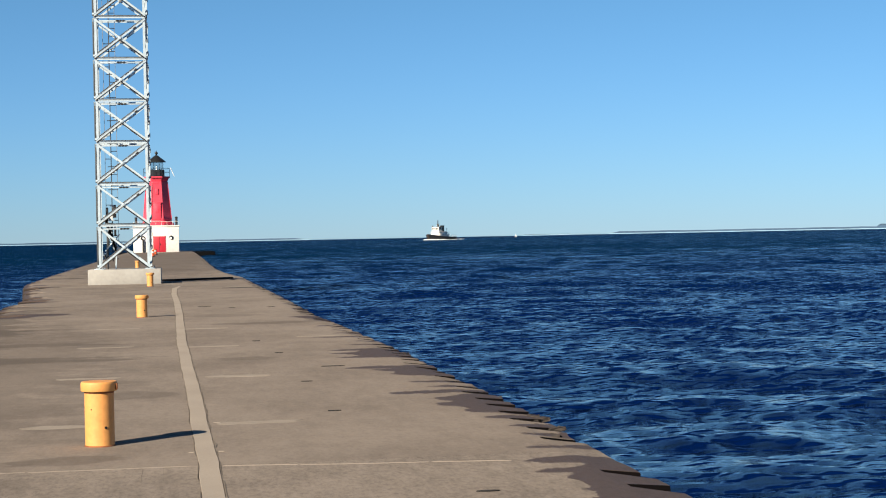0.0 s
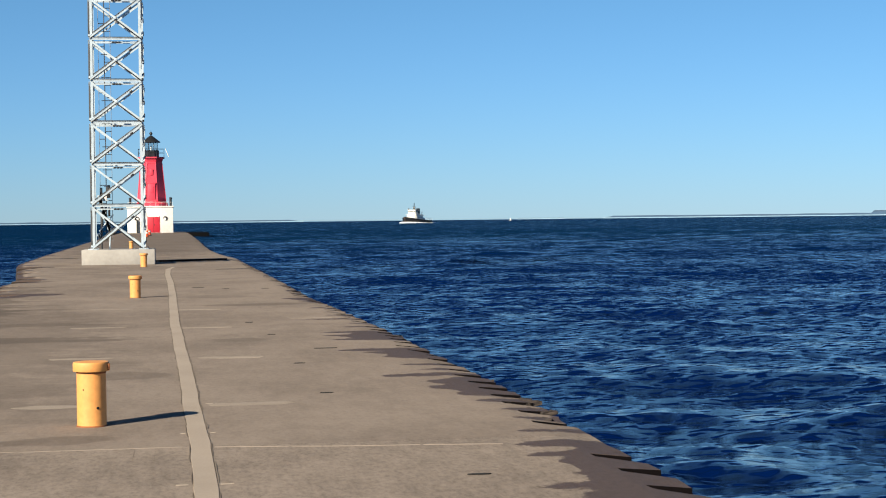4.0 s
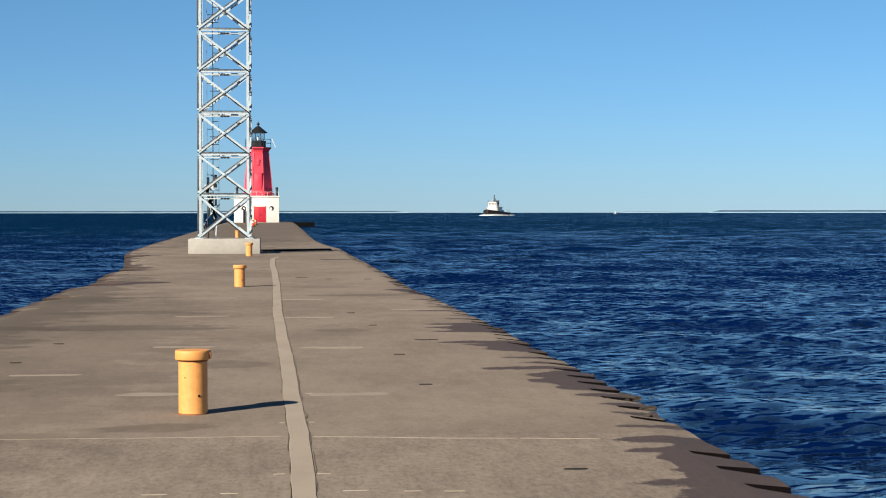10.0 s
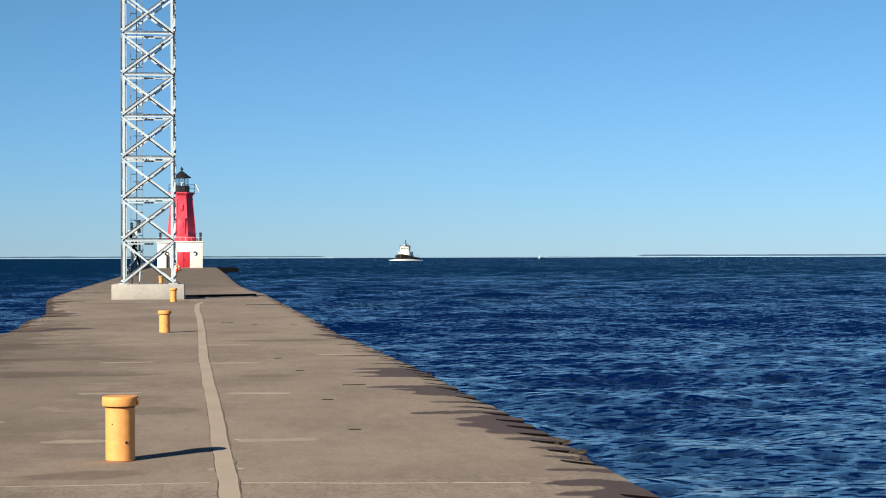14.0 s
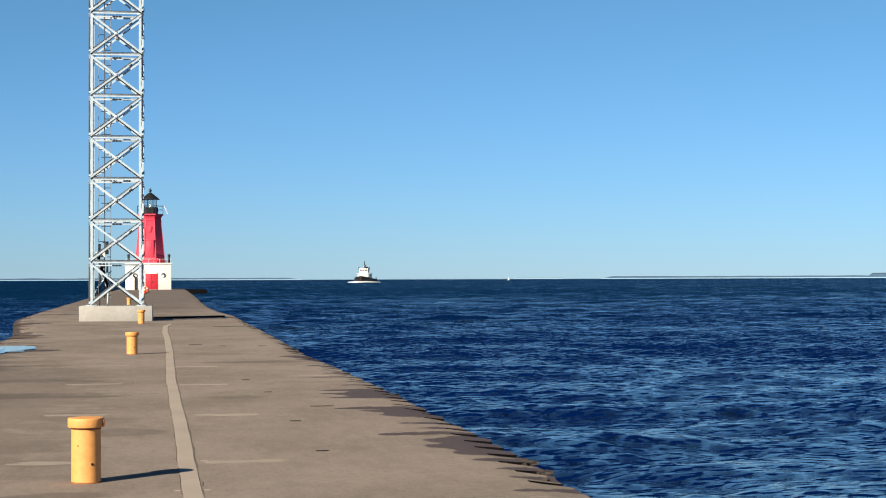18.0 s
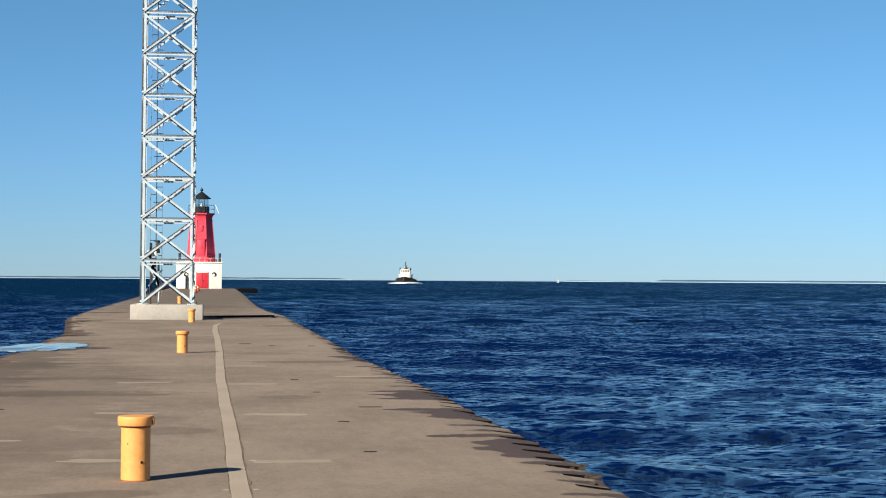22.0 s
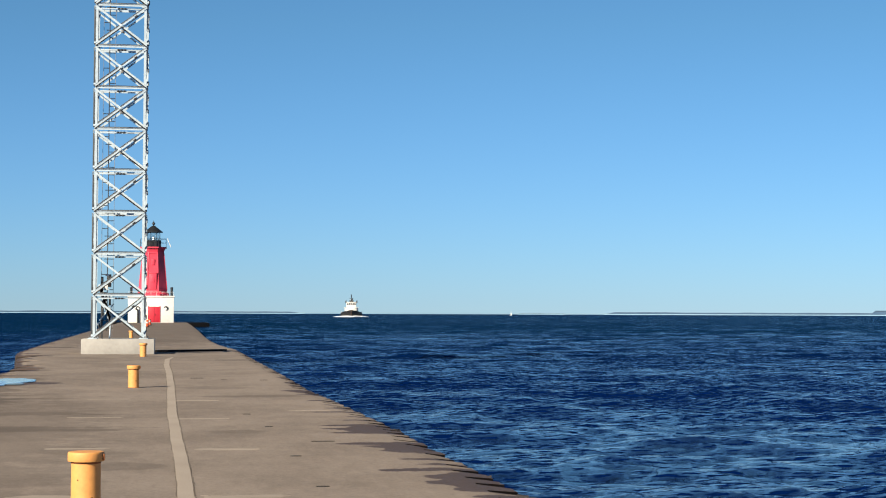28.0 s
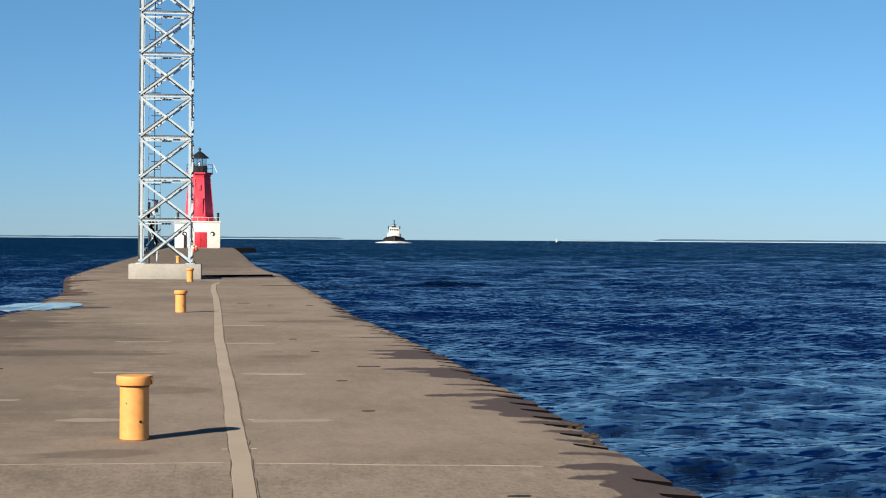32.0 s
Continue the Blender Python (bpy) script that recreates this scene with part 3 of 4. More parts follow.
def build_shadow_bar():
    """Dark bar added to draw the tower's shadow line where the deck narrows."""
    step = thing("shadow_bar", Matrix(), "low dark bar drawing the tower's shadow line across the pier deck", "step", kind="structure")
    bm = bmesh.new()
    box(3.35, 0.4, 0.12, Matrix.Translation((0.80, 70.7, -0.04)) @ Matrix.Rotation(radians(34), 4, "Z"), 0.015, bm)
    part("dark_bar", bm, M_SIDE, step)


def build_deck_marks():
    rows = []
    for y in np.arange(-12, 58.6, 0.12):
        w = 0.073 + 0.0003 * y + 0.007 * noise.noise(Vector((y * 1.7, 5, 5))) + 0.004 * noise.noise(Vector((y * 6, 2, 5)))
        rows.append((strip_centre(y), y, w))
    for k in range(1, 7):
        rows.append((strip_centre(58.5) + 0.03 * k, 58.5 + 0.5 * k, 0.095 - 0.008 * k))
    strip = thing("trench_patch", Matrix(), "pale concrete strip filling a trench along the pier deck", "concrete strip", kind="structure")
    deck_ribbon("fill", rows, M_STRIP, strip, "", 0.004)
    # where the trench edge has crumbled, short dark hollows beside the fill
    for side in (-1, 1):
        run = []
        for x, y, w in rows + [(0, 99, 0)]:
            half = 0.014 * noise.noise(Vector((y * 2.2, side * 3, 1))) + 0.003 * noise.noise(Vector((y * 9, side * 5, 1))) + 0.0045
            if y < 58 and half > 0.002:
                run.append((x + side * (w + half * 0.8), y, half))
            else:
                if len(run) > 2:
                    deck_ribbon("crumbled_edge", run, M_CRUMB, strip, "dark crumbled edge", 0.003)
                run = []
    # chalky mortar seams: x from, x to, y, half depth
    seams = [(-3.6, -2.52, 12.2, 0.006), (-2.5, -1.1, 12.19, 0.007), (-1.08, 0.05, 12.18, 0.009), (0.28, 0.8, 12.12, 0.010), (0.82, 1.72, 12.12, 0.011), (1.74, 2.3, 12.12, 0.007),
             (-1.4, -0.72, 15.1, 0.26), (0.3, 1.04, 14.95, 0.26), (-1.45, -0.7, 20.4, 0.3), (0.28, 1.04, 20.15, 0.3), (-1.55, -0.7, 26.4, 0.26), (0.1, 0.88, 25.95, 0.3), (-1.51, -0.72, 31.95, 0.28), (0.1, 0.88, 31.35, 0.26),
             (-0.9, -0.3, 44.0, 0.2), (-2.6, -1.9, 17.0, 0.2),
             (-1.5, -0.75, 26.35, 0.12), (-1.5, -0.73, 31.9, 0.125), (0.1, 0.87, 31.25, 0.11), (0.1, 0.88, 25.85, 0.07), (0.5, 1.0, 20.0, 0.05), (1.9, 2.6, 27.9, 0.04),
             (0.04, 0.085, 12.96, 0.035), (0.265, 0.31, 12.98, 0.035), (0.0, 0.075, 10.4, 0.025), (0.27, 0.35, 10.38, 0.025), (0.99, 1.05, 14.95, 0.06), (0.27, 0.34, 15.05, 0.06), (0.95, 1.05, 20.1, 0.07), (-1.4, -1.28, 15.1, 0.06),
             (0.4, 0.55, 9.75, 0.03), (0.75, 0.85, 9.7, 0.03), (0.98, 1.1, 9.68, 0.03), (-0.75, -0.6, 9.72, 0.03), (-0.3, -0.2, 9.72, 0.02)]
    for x0, x1, y, d in seams:
        seam = thing("mortar_seam", Matrix(), "pale chalky mortar seam across the pier deck", "mortar seam", "seams across the deck", kind="structure")
        n = max(6, int((x1 - x0) / 0.06))
        rowsx = []
        for k in range(n + 1):
            x = x0 + (x1 - x0) * k / n
            wob = 0.03 * noise.noise(Vector((x * 1.3, y, 3)))
            w = d * (0.55 + 0.6 * abs(noise.noise(Vector((x * 4, y * 3, 8))))) * (1 if 0 < k < n else 0.3)
            yy = y + wob - (0.16 * (x - 0.3) if 12 < y < 12.15 else 0)
            edge = min(0.12, w * 0.7)
            rowsx.append([(x, yy - w, -0.004), (x, yy - w + edge, 0.003), (x, yy + w - edge, 0.003), (x, yy + w, -0.004)])
        me = quick_mesh("mortar", np.array(rowsx).reshape(-1, 3), grid_faces(len(rowsx), 4)[:, ::-1], M_LINE if d <= 0.012 else (M_JOINT if d < 0.05 else (M_STRIP if d < 0.13 else M_STREAK)))
        ob = new("mortar", me)
        ob.parent = seam
    for x, y0, y1 in ((-0.285, 11.45, 12.15), (-0.14, 11.45, 12.1)):
        crack = thing("deck_crack", Matrix(), "fine dark crack in the concrete pier deck", "crack", "cracks in the deck", kind="structure")
        deck_ribbon("crack", [(x + 0.006 * noise.noise(Vector((y * 3, x, 3))), y, 0.0013 + 0.0005 * noise.noise(Vector((y * 9, x, 1)))) for y in np.linspace(y0, y1, 16)], M_CRUMB, crack, "", 0.001)
    # small drain slots and dark streaks, drawn as flat black discs: x, y, width, depth
    slots = [(1.40, 15.7, 0.13, 0.05), (1.39, 19.05, 0.12, 0.06), (1.19, 27.0, 0.12, 0.07), (1.37, 24.0, 0.12, 0.06), (-2.75, 18.4, 0.12, 0.06), (-2.63, 21.0, 0.13, 0.08),
             (1.88, 10.42, 0.15, 0.04), (0.62, 41.9, 0.3, 0.12), (1.25, 40.8, 0.15, 0.10), (2.18, 40.6, 0.18, 0.10), (2.1, 57.8, 1.3, 0.5), (1.88, 21.2, 0.3, 0.06), (-4.6, 63.2, 0.8, 0.3), (-5.0, 79.2, 1.9, 0.3)]
    for x, y, w, d in slots:
        slot = thing("deck_recess", pose(x, y, 0.003), "small dark recess in the concrete pier deck", "deck recess", "recesses in the deck", kind="structure")
        bm = bmesh.new()
        n = 14
        ring = [bm.verts.new((w / 2 * math.cos(2 * math.pi * k / n) * (1 + 0.2 * noise.noise(Vector((k, x, y)))), d / 2 * math.sin(2 * math.pi * k / n), 0.004)) for k in range(n)]
        low = [bm.verts.new((v.co.x * 1.1, v.co.y * 1.1, -0.02)) for v in ring]
        for k in range(n):
            bm.faces.new((ring[k], low[k], low[(k + 1) % n], ring[(k + 1) % n]))
        bm.faces.new(ring)
        part("opening", bm, M_HOLE, slot)


build_deck_marks()
build_shadow_bar()


# ---- bollards ----
def build_bollard(x, y, r, h, group):
    b = thing("bollard", pose(x, y, deck_level(y) - 0.004), "short yellow steel mooring bollard with a wide cap", "bollard", group)
    part("post", lathe([(r * 1.01, 0), (r, 0.012), (r, h * 0.5), (r, h - 0.07)], 40), M_YELLOW, b)
    c = r * 1.24
    cap = part("cap", lathe([(r, h - 0.076), (c * 0.98, h - 0.075), (c, h - 0.069), (c, h - 0.018), (c * 0.985, h - 0.008), (c * 0.95, h - 0.002), (0.01, h + 0.002)], 40), M_YELLOW, b)
    part("cap_lug", box(0.02, 0.05, 0.05, Matrix.Translation((c * 0.96, -c * 0.28, h - 0.066)), 0.006), M_RUST, cap, "rusty lug on the cap")
    # rust-brown ring added to paint the dark gap line under the cap
    part("cap_seam", lathe([(r * 1.0, h - 0.092), (r * 1.02, h - 0.086), (r * 1.025, h - 0.073)], 40), M_RUST, cap, "rust-brown ring painting the dark gap under the cap")
    part("foot_rust", lathe([(r * 1.07, 0), (r * 1.05, 0.010), (r * 1.0, 0.014)], 40), M_RUST, b, "rusty ring at the foot")
    for u, z, s in ((0.45, 0.155, 0.011), (-0.5, 0.30, 0.005)):
        m = Matrix.Translation((r * u, -r * math.sqrt(1 - u * u), z)) @ Matrix.Rotation(math.asin(u), 4, "Z") @ Matrix.Rotation(radians(90), 4, "X")
        part("bolt_hole", lathe([(s, -0.004), (s, 0.003)], 12, m=m), M_HOLE, b, "dark bolt hole")
    return b


for spot in ((-0.645, 13.63, 0.115, 0.515), (-0.78, 36.7, 0.115, 0.48), (-1.0, 62.2, 0.118, 0.50), (-2.48, 107.5, 0.125, 0.46)):
    build_bollard(*spot, "bollards along the pier")


# ---- lattice tower ----
TX, TY, TW, TD = -2.02, 66.35, 1.92, 1.35
PAD_H = 0.58
LEVELS = [PAD_H, 2.27] + [2.26 + 1.603 * k for k in range(1, 10)]


def build_pad():
    pad = thing("concrete_pad", pose(-2.02, 67.45, 0), "raised pale concrete footing under the lattice tower", "footing")
    part("block", box(2.76, 2.8, PAD_H + 0.02, Matrix.Translation((0, 0, -0.02)), 0.025), M_PAD, pad)


build_pad()


def build_tower():
    tower = thing("lattice_tower", pose(TX, TY, 0), "tall galvanised steel lattice tower on a concrete footing", "tower")
    h, top = TW / 2, LEVELS[-1]
    corners = [(-h, 0), (h, 0), (h, TD), (-h, TD)]
    for cx, cy in corners:
        sx, sy = (1 if cx < 0 else -1), (1 if cy < 0.1 else -1)
        bm = bmesh.new()
        outline = [(0, 0), (0.09 * sx, 0), (0.09 * sx, 0.012 * sy), (0.012 * sx, 0.012 * sy), (0.012 * sx, 0.06 * sy), (0, 0.06 * sy)]
        ends = [[bm.verts.new((cx + u, cy + v, z)) for u, v in outline] for z in (PAD_H, top + 0.1)]
        for k in range(6):
            bm.faces.new((ends[0][k], ends[0][(k + 1) % 6], ends[1][(k + 1) % 6], ends[1][k]))
        bm.faces.new(ends[0]), bm.faces.new(ends[1])
        bmesh.ops.recalc_face_normals(bm, faces=bm.faces)
        part("leg", bm, M_GALV, tower)
        plate = part("foot_plate", box(0.36, 0.36, 0.03, Matrix.Translation((cx, cy, PAD_H)), 0.006), M_GALV, tower)
        for u, v in ((-1, -1), (1, -1), (1, 1), (-1, 1)):
            part("anchor_bolt", lathe([(0.018, 0), (0.018, 0.07)], 6, m=Matrix.Translation((cx + u * 0.14, cy + v * 0.14, PAD_H + 0.03))), M_GALV_DARK, plate)
    faces = [((-h, 0), (h, 0), (0, -1, 0)), ((h, 0), (h, TD), (1, 0, 0)), ((h, TD), (-h, TD), (0, 1, 0)), ((-h, TD), (-h, 0), (-1, 0, 0))]
    for k, z in enumerate(LEVELS):
        for a, b, f in faces:
            o = Vector(f) * 0.012
            # black bar added to draw the shaded line along each front girt
            if k and f[1] < 0:
                part("shade_line", box(TW - 0.2, 0.03, 0.034, Matrix.Translation((0, 0.0, z + 0.045)), 0.004), M_CABLE, tower, "thin black bar drawing a shaded edge of the steel")
            if k:
                part("girt", angle_bar(Vector((*a, z)) + o, Vector((*b, z)) + o, 0.085, 0.010, f, None, 0.35), M_GALV, tower)
            if k < len(LEVELS) - 1:
                z1 = LEVELS[k + 1]
                part("brace", angle_bar(Vector((*a, z + 0.07)) + o * 2.2, Vector((*b, z1 - 0.07)) + o * 2.2, 0.075, 0.009, f, None, 0.12 if f[1] < 0 else 0.75), M_GALV, tower)
                # black rods added to draw the shaded edges along the front braces
                if f[1] < 0:
                    up = Vector((0, 0.03, 0.056))
                    part("shade_line", rod(Vector((*a, z + 0.10)) + up, Vector((*b, z1 - 0.06)) + up, 0.022, 6), M_CABLE, tower, "thin black bar drawing a shaded edge of the steel")
                    low = Vector((0, -0.03, -0.062))
                    part("shade_line", rod(Vector((*a, z + 0.06)) + low, Vector((*a, z + 0.06)).lerp(Vector((*b, z1 - 0.08)), 0.5) + low, 0.024, 6), M_CABLE, tower, "thin black bar drawing a shaded edge of the steel")
                    part("shade_line", rod(Vector((*b, z + 0.06)) + low, Vector((*b, z + 0.06)).lerp(Vector((*a, z1 - 0.08)), 0.5) + low, 0.026, 6), M_CABLE, tower, "thin black bar drawing a shaded edge of the steel")
                    off = Vector((0, 0.04, -0.10))
                    part("brace_doubler", rod(Vector((*a, z + 0.07)).lerp(Vector((*b, z1 - 0.07)), 0.55) + off, Vector((*b, z1 - 0.07)) + off, 0.024, 8), M_GALV, tower)
                    for j in range(1):
                        at = Vector((*a, z + 0.07)).lerp(Vector((*b, z1 - 0.07)), 0.80)
                        part("splice_plate", box(0.13, 0.03, 0.06, Matrix.Translation(at + Vector((0, -0.05, -0.085))) @ Matrix.Rotation(-math.atan2(z1 - z - 0.14, TW), 4, "Y"), 0.004), M_CABLE, tower)
                part("brace", angle_bar(Vector((*b, z + 0.07)) + o * 0.9, Vector((*a, z1 - 0.07)) + o * 0.9, 0.075, 0.009, f), M_GALV, tower)
                mid = (Vector((*a, 0)) + Vector((*b, 0))) / 2
                part("gusset", box(0.10, 0.10, 0.10, Matrix.Translation(mid + Vector((0, 0, (z + z1) / 2 - 0.05)) + o * 1.2), 0.01), M_GALV_DARK if f[1] >= 0 else M_GALV, tower)
        if k:
            # plan brace and cable clamps under each girt
            part("clamp_rail", box(TW - 0.1, 0.03, 0.05, Matrix.Translation((0, 0.1, z - 0.155)), 0.004), M_GALV, tower)
            for u in (-0.10, 0.02, 0.14):
                part("cable_clamp", box(0.09, 0.06, 0.07, Matrix.Translation((u, 0.05, z - 0.17)), 0.006), M_CABLE, tower)
        if k < len(LEVELS) - 1:
            z1 = LEVELS[k + 1]
            part("cable_tray", box(0.062, 0.08, z1 - z - 0.25, Matrix.Translation((-h - 0.045, 0.08, z + 0.06)), 0.004), M_BACK, tower, "dark conduit beside the leg")
            part("cable_tray", box(0.045, 0.10, z1 - z - 0.2, Matrix.Translation((h + 0.035, TD - 0.1, z + 0.1)), 0.004), M_BACK, tower, "dark conduit beside the leg")
            for j in range(3):
                part("tray_clip", box(0.07, 0.09, 0.17, Matrix.Translation((h + 0.065, TD - 0.1, z + 0.25 + j * 0.5)), 0.008), M_CABLE, tower)
    ladder = part("ladder", rod((-0.70, TD - 0.2, PAD_H + 0.3), (-0.70, TD - 0.2, top), 0.009), M_GALV_DARK, tower, "thin dark climbing ladder")
    part("rail", rod((-0.24, TD - 0.2, PAD_H + 0.3), (-0.24, TD - 0.2, top), 0.009), M_GALV_DARK, ladder)
    part("safety_cable", rod((-0.47, TD - 0.23, PAD_H + 0.3), (-0.47, TD - 0.23, top), 0.018), M_CABLE, ladder)
    z = PAD_H + 0.4
    k = 0
    while z < top:
        a, b = (-0.70, -0.47) if k % 3 == 1 else ((-0.47, -0.24) if k % 3 == 2 else (-0.60, -0.24))
        part("rung", rod((a, TD - 0.2, z), (b, TD - 0.2, z), 0.016, 6), M_CABLE, ladder)
        z += 0.30
        k += 1
    # equipment at the ladder's foot
    cab = part("equipment_rack", box(0.2, 0.18, 0.55, Matrix.Translation((-0.56, TD - 0.4, PAD_H + 1.25)), 0.02), M_BLACK, tower, "black equipment boxes on the ladder's foot")
    for dx, dz, sx, sz in ((-0.16, 1.95, 0.10, 0.45), (0.12, 2.0, 0.14, 0.50), (-0.02, 1.88, 0.16, 0.2), (0.16, 0.75, 0.10, 0.4), (-0.12, 0.9, 0.07, 0.3), (0.14, 1.3, 0.08, 0.42), (0.05, 1.05, 0.1, 0.18)):
        part("equipment_box", box(sx, 0.16, sz, Matrix.Translation((-0.50 + dx, TD - 0.42, PAD_H + dz)), 0.015), M_BLACK if dx != -0.02 else M_WHITE, cab)
    for k in range(26):
        u, v = (k * 0.618) % 1, (k * 0.382 + 0.1) % 1
        part("equipment_box", box(0.07 + 0.07 * v, 0.1, 0.12 + 0.16 * u, Matrix.Translation((-0.78 + 0.46 * u, TD - 0.55, PAD_H + 0.35 + 1.65 * v)), 0.012), M_CABLE if k % 3 else M_GALV, cab)
    part("cross_arm", rod((-0.82, TD - 0.5, PAD_H + 1.5), (-0.18, TD - 0.5, PAD_H + 0.75), 0.03, 8), M_GALV, cab)
    part("cross_arm", rod((-0.75, TD - 0.52, PAD_H + 0.7), (-0.2, TD - 0.52, PAD_H + 1.35), 0.025, 8), M_GALV, cab)
    for k in range(4):
        part("bracket", box(0.16, 0.05, 0.05, Matrix.Translation((-0.36 - 0.1 * (k % 2), TD - 0.48, PAD_H + 1.6 + 0.28 * k)), 0.006), M_GALV, cab)
    part("conduit", rod((-0.66, TD - 0.4, PAD_H), (-0.66, TD - 0.4, PAD_H + 1.4), 0.035), M_BLACK, cab)
    part("conduit", rod((-0.36, TD - 0.4, PAD_H), (-0.30, TD - 0.4, PAD_H + 1.0), 0.03), M_GALV, cab)
    return tower


build_tower()


# ---- lighthouse ----
LX, LY, LZ = -2.65, 243.2, 0.15


def build_lighthouse():
    lh = thing("lighthouse", pose(LX, LY, LZ), "red octagonal lighthouse with a black lantern on a white base", "lighthouse")
    house = part("base_house", box(6.3, 6.3, 3.62, Matrix.Translation((-0.22, 0, -0.05)), 0.04), M_WHITE, lh, "white painted concrete base house")
    part("coping", box(6.5, 6.5, 0.2, Matrix.Translation((-0.22, 0, 3.57)), 0.03), M_WHITE, house)
    door = part("door", box(1.5, 0.08, 2.2, Matrix.Translation((0.22, -3.17, 0.05)), 0.015), M_DOOR, house, "red double door")
    part("door_leaf_gap", box(0.03, 0.03, 2.1, Matrix.Translation((0.22, -3.215, 0.08))), M_BLACK, door)
    part("door_handle", box(0.05, 0.06, 0.25, Matrix.Translation((0.35, -3.24, 1.0)), 0.01), M_BLACK, door)
    for x in (-0.58, 1.02):
        part("door_jamb", box(0.1, 0.1, 2.3, Matrix.Translation((x, -3.17, 0.03)), 0.01), M_DOOR, door)
    for x in (1.85, -2.05):
        m = Matrix.Translation((x, -3.16, 2.05)) @ Matrix.Rotation(radians(90), 4, "X")
        port = part("porthole", lathe([(0.29, 0), (0.29, 0.10), (0.23, 0.12)], 24, m=m), M_BLACK, house, "round black-rimmed porthole")
        part("porthole_cover", lathe([(0.18, 0.10), (0.17, 0.15)], 20, m=m @ Matrix.Translation((-0.06 if x > 0 else 0.06, -0.09, 0))), M_WHITE, port)
    part("standpipe", rod((-2.0, -3.35, 0), (-2.0, -3.35, 1.75), 0.13, 12), M_BLACK, house, "black standpipe")
    part("standpipe_elbow", rod((-2.0, -3.35, 1.75), (-2.35, -3.35, 2.0), 0.12, 12), M_BLACK, house)
    part("plinth", box(6.42, 6.42, 0.12, Matrix.Translation((-0.22, 0, -0.08)), 0.02), M_PAD, house)
    # deck rail of the base house
    rail = part("roof_rail", rod((-3.3, -3.05, 4.3), (2.85, -3.05, 4.3), 0.016), M_WHITE, house)
    for k in range(9):
        part("rail_post", rod((-3.3 + k * 0.769, -3.05, 3.75), (-3.3 + k * 0.769, -3.05, 4.3), 0.016, 6), M_WHITE, rail)
    for x in (-2.95, 2.62):
        part("roof_stack", lathe([(0.17, 3.72), (0.17, 4.75), (0.2, 4.78), (0.2, 4.92), (0.1, 4.98)], 20, m=Matrix.Translation((x, -2.7, 0))), M_BLACK, lh, "black vent stack")
    # tower shaft: an octagon with a flared foot, tapering up to the gallery
    t8 = math.pi / 8
    shaft = part("tower_shaft", lathe([(2.45, 3.75), (2.45, 4.05), (2.2, 4.3), (2.1, 4.6), (1.58, 9.9), (1.60, 10.0), (1.75, 10.35), (1.85, 10.5)], 8, turn=t8, smooth=False), M_RED, lh)
    for z, r in ((4.62, 2.16), (9.75, 1.66)):
        part("belt_course", lathe([(r, z), (r, z + 0.14)], 8, turn=t8, smooth=False), M_RED, shaft)
    for k in range(8):
        a = t8 + k * math.pi / 4
        part("corner_rib", rod((2.12 * math.cos(a), 2.12 * math.sin(a), 4.6), (1.60 * math.cos(a), 1.60 * math.sin(a), 9.9), 0.06, 6), M_RED, shaft)
    w = part("window_case", box(1.0, 0.3, 2.3, Matrix.Translation((0, -1.88, 4.6)), 0.03), M_RED, shaft, "red entrance case on the shaft")
    part("pediment", box(1.25, 0.4, 0.16, Matrix.Translation((0, -1.84, 6.9)), 0.03), M_RED, w)
    part("window_pane", box(0.5, 0.05, 0.9, Matrix.Translation((0, -2.04, 5.6)), 0.01), M_RED, w)
    part("shaft_window", box(0.42, 0.1, 0.85, Matrix.Translation((0, -1.66, 8.1)), 0.02), M_RED, shaft)
    gallery = part("gallery_deck", lathe([(1.5, 10.40), (2.0, 10.50), (2.0, 10.68)], 8, turn=t8, smooth=False), M_RED, lh, "red gallery deck")
    for k in range(8):
        a, b = t8 + k * math.pi / 4, t8 + (k + 1) * math.pi / 4
        p = Vector((1.93 * math.cos(a), 1.93 * math.sin(a), 10.68))
        q = Vector((1.93 * math.cos(b), 1.93 * math.sin(b), 10.68))
        part("gallery_post", rod(p, p + Vector((0, 0, 1.15)), 0.03, 6), M_BLACK, gallery)
        for dz in (0.6, 1.15):
            part("gallery_rail", rod(p + Vector((0, 0, dz)), q + Vector((0, 0, dz)), 0.022, 6), M_BLACK, gallery)
    lantern = part("lantern_parapet", lathe([(1.18, 10.66), (1.18, 11.60), (1.12, 11.64)], 8, turn=t8, smooth=False), M_BLACK, lh, "black lantern parapet")
    for k in range(8):
        a, b = t8 + k * math.pi / 4, t8 + (k + 1) * math.pi / 4
        p, q = (Vector((0.97 * math.cos(v), 0.97 * math.sin(v), 11.62)) for v in (a, b))
        part("mullion", rod(p, p + Vector((0, 0, 1.18)), 0.035, 6), M_BLACK, lantern)
        bm = bmesh.new()
        mid = (p + q) / 2
        box((q - p).length * 0.96, 0.02, 1.16, Matrix.Translation(mid) @ Matrix.Rotation((a + b) / 2 + math.pi / 2, 4, "Z"), bm=bm)
        pane = part("lantern_pane", bm, M_GLASS, lantern, "clear lantern pane")
        pane.visible_shadow = False
    part("lens", lathe([(0.12, 11.66), (0.13, 11.8), (0.14, 12.0), (0.12, 12.2), (0.06, 12.3)], 16), M_GALV, lantern, "pale optic lens")
    roof = part("lantern_roof", lathe([(1.40, 12.74), (1.40, 12.82), (0.85, 13.22), (0.36, 13.60), (0.15, 13.73)], 8, turn=t8, smooth=False), M_BLACK, lh, "black conical lantern roof")
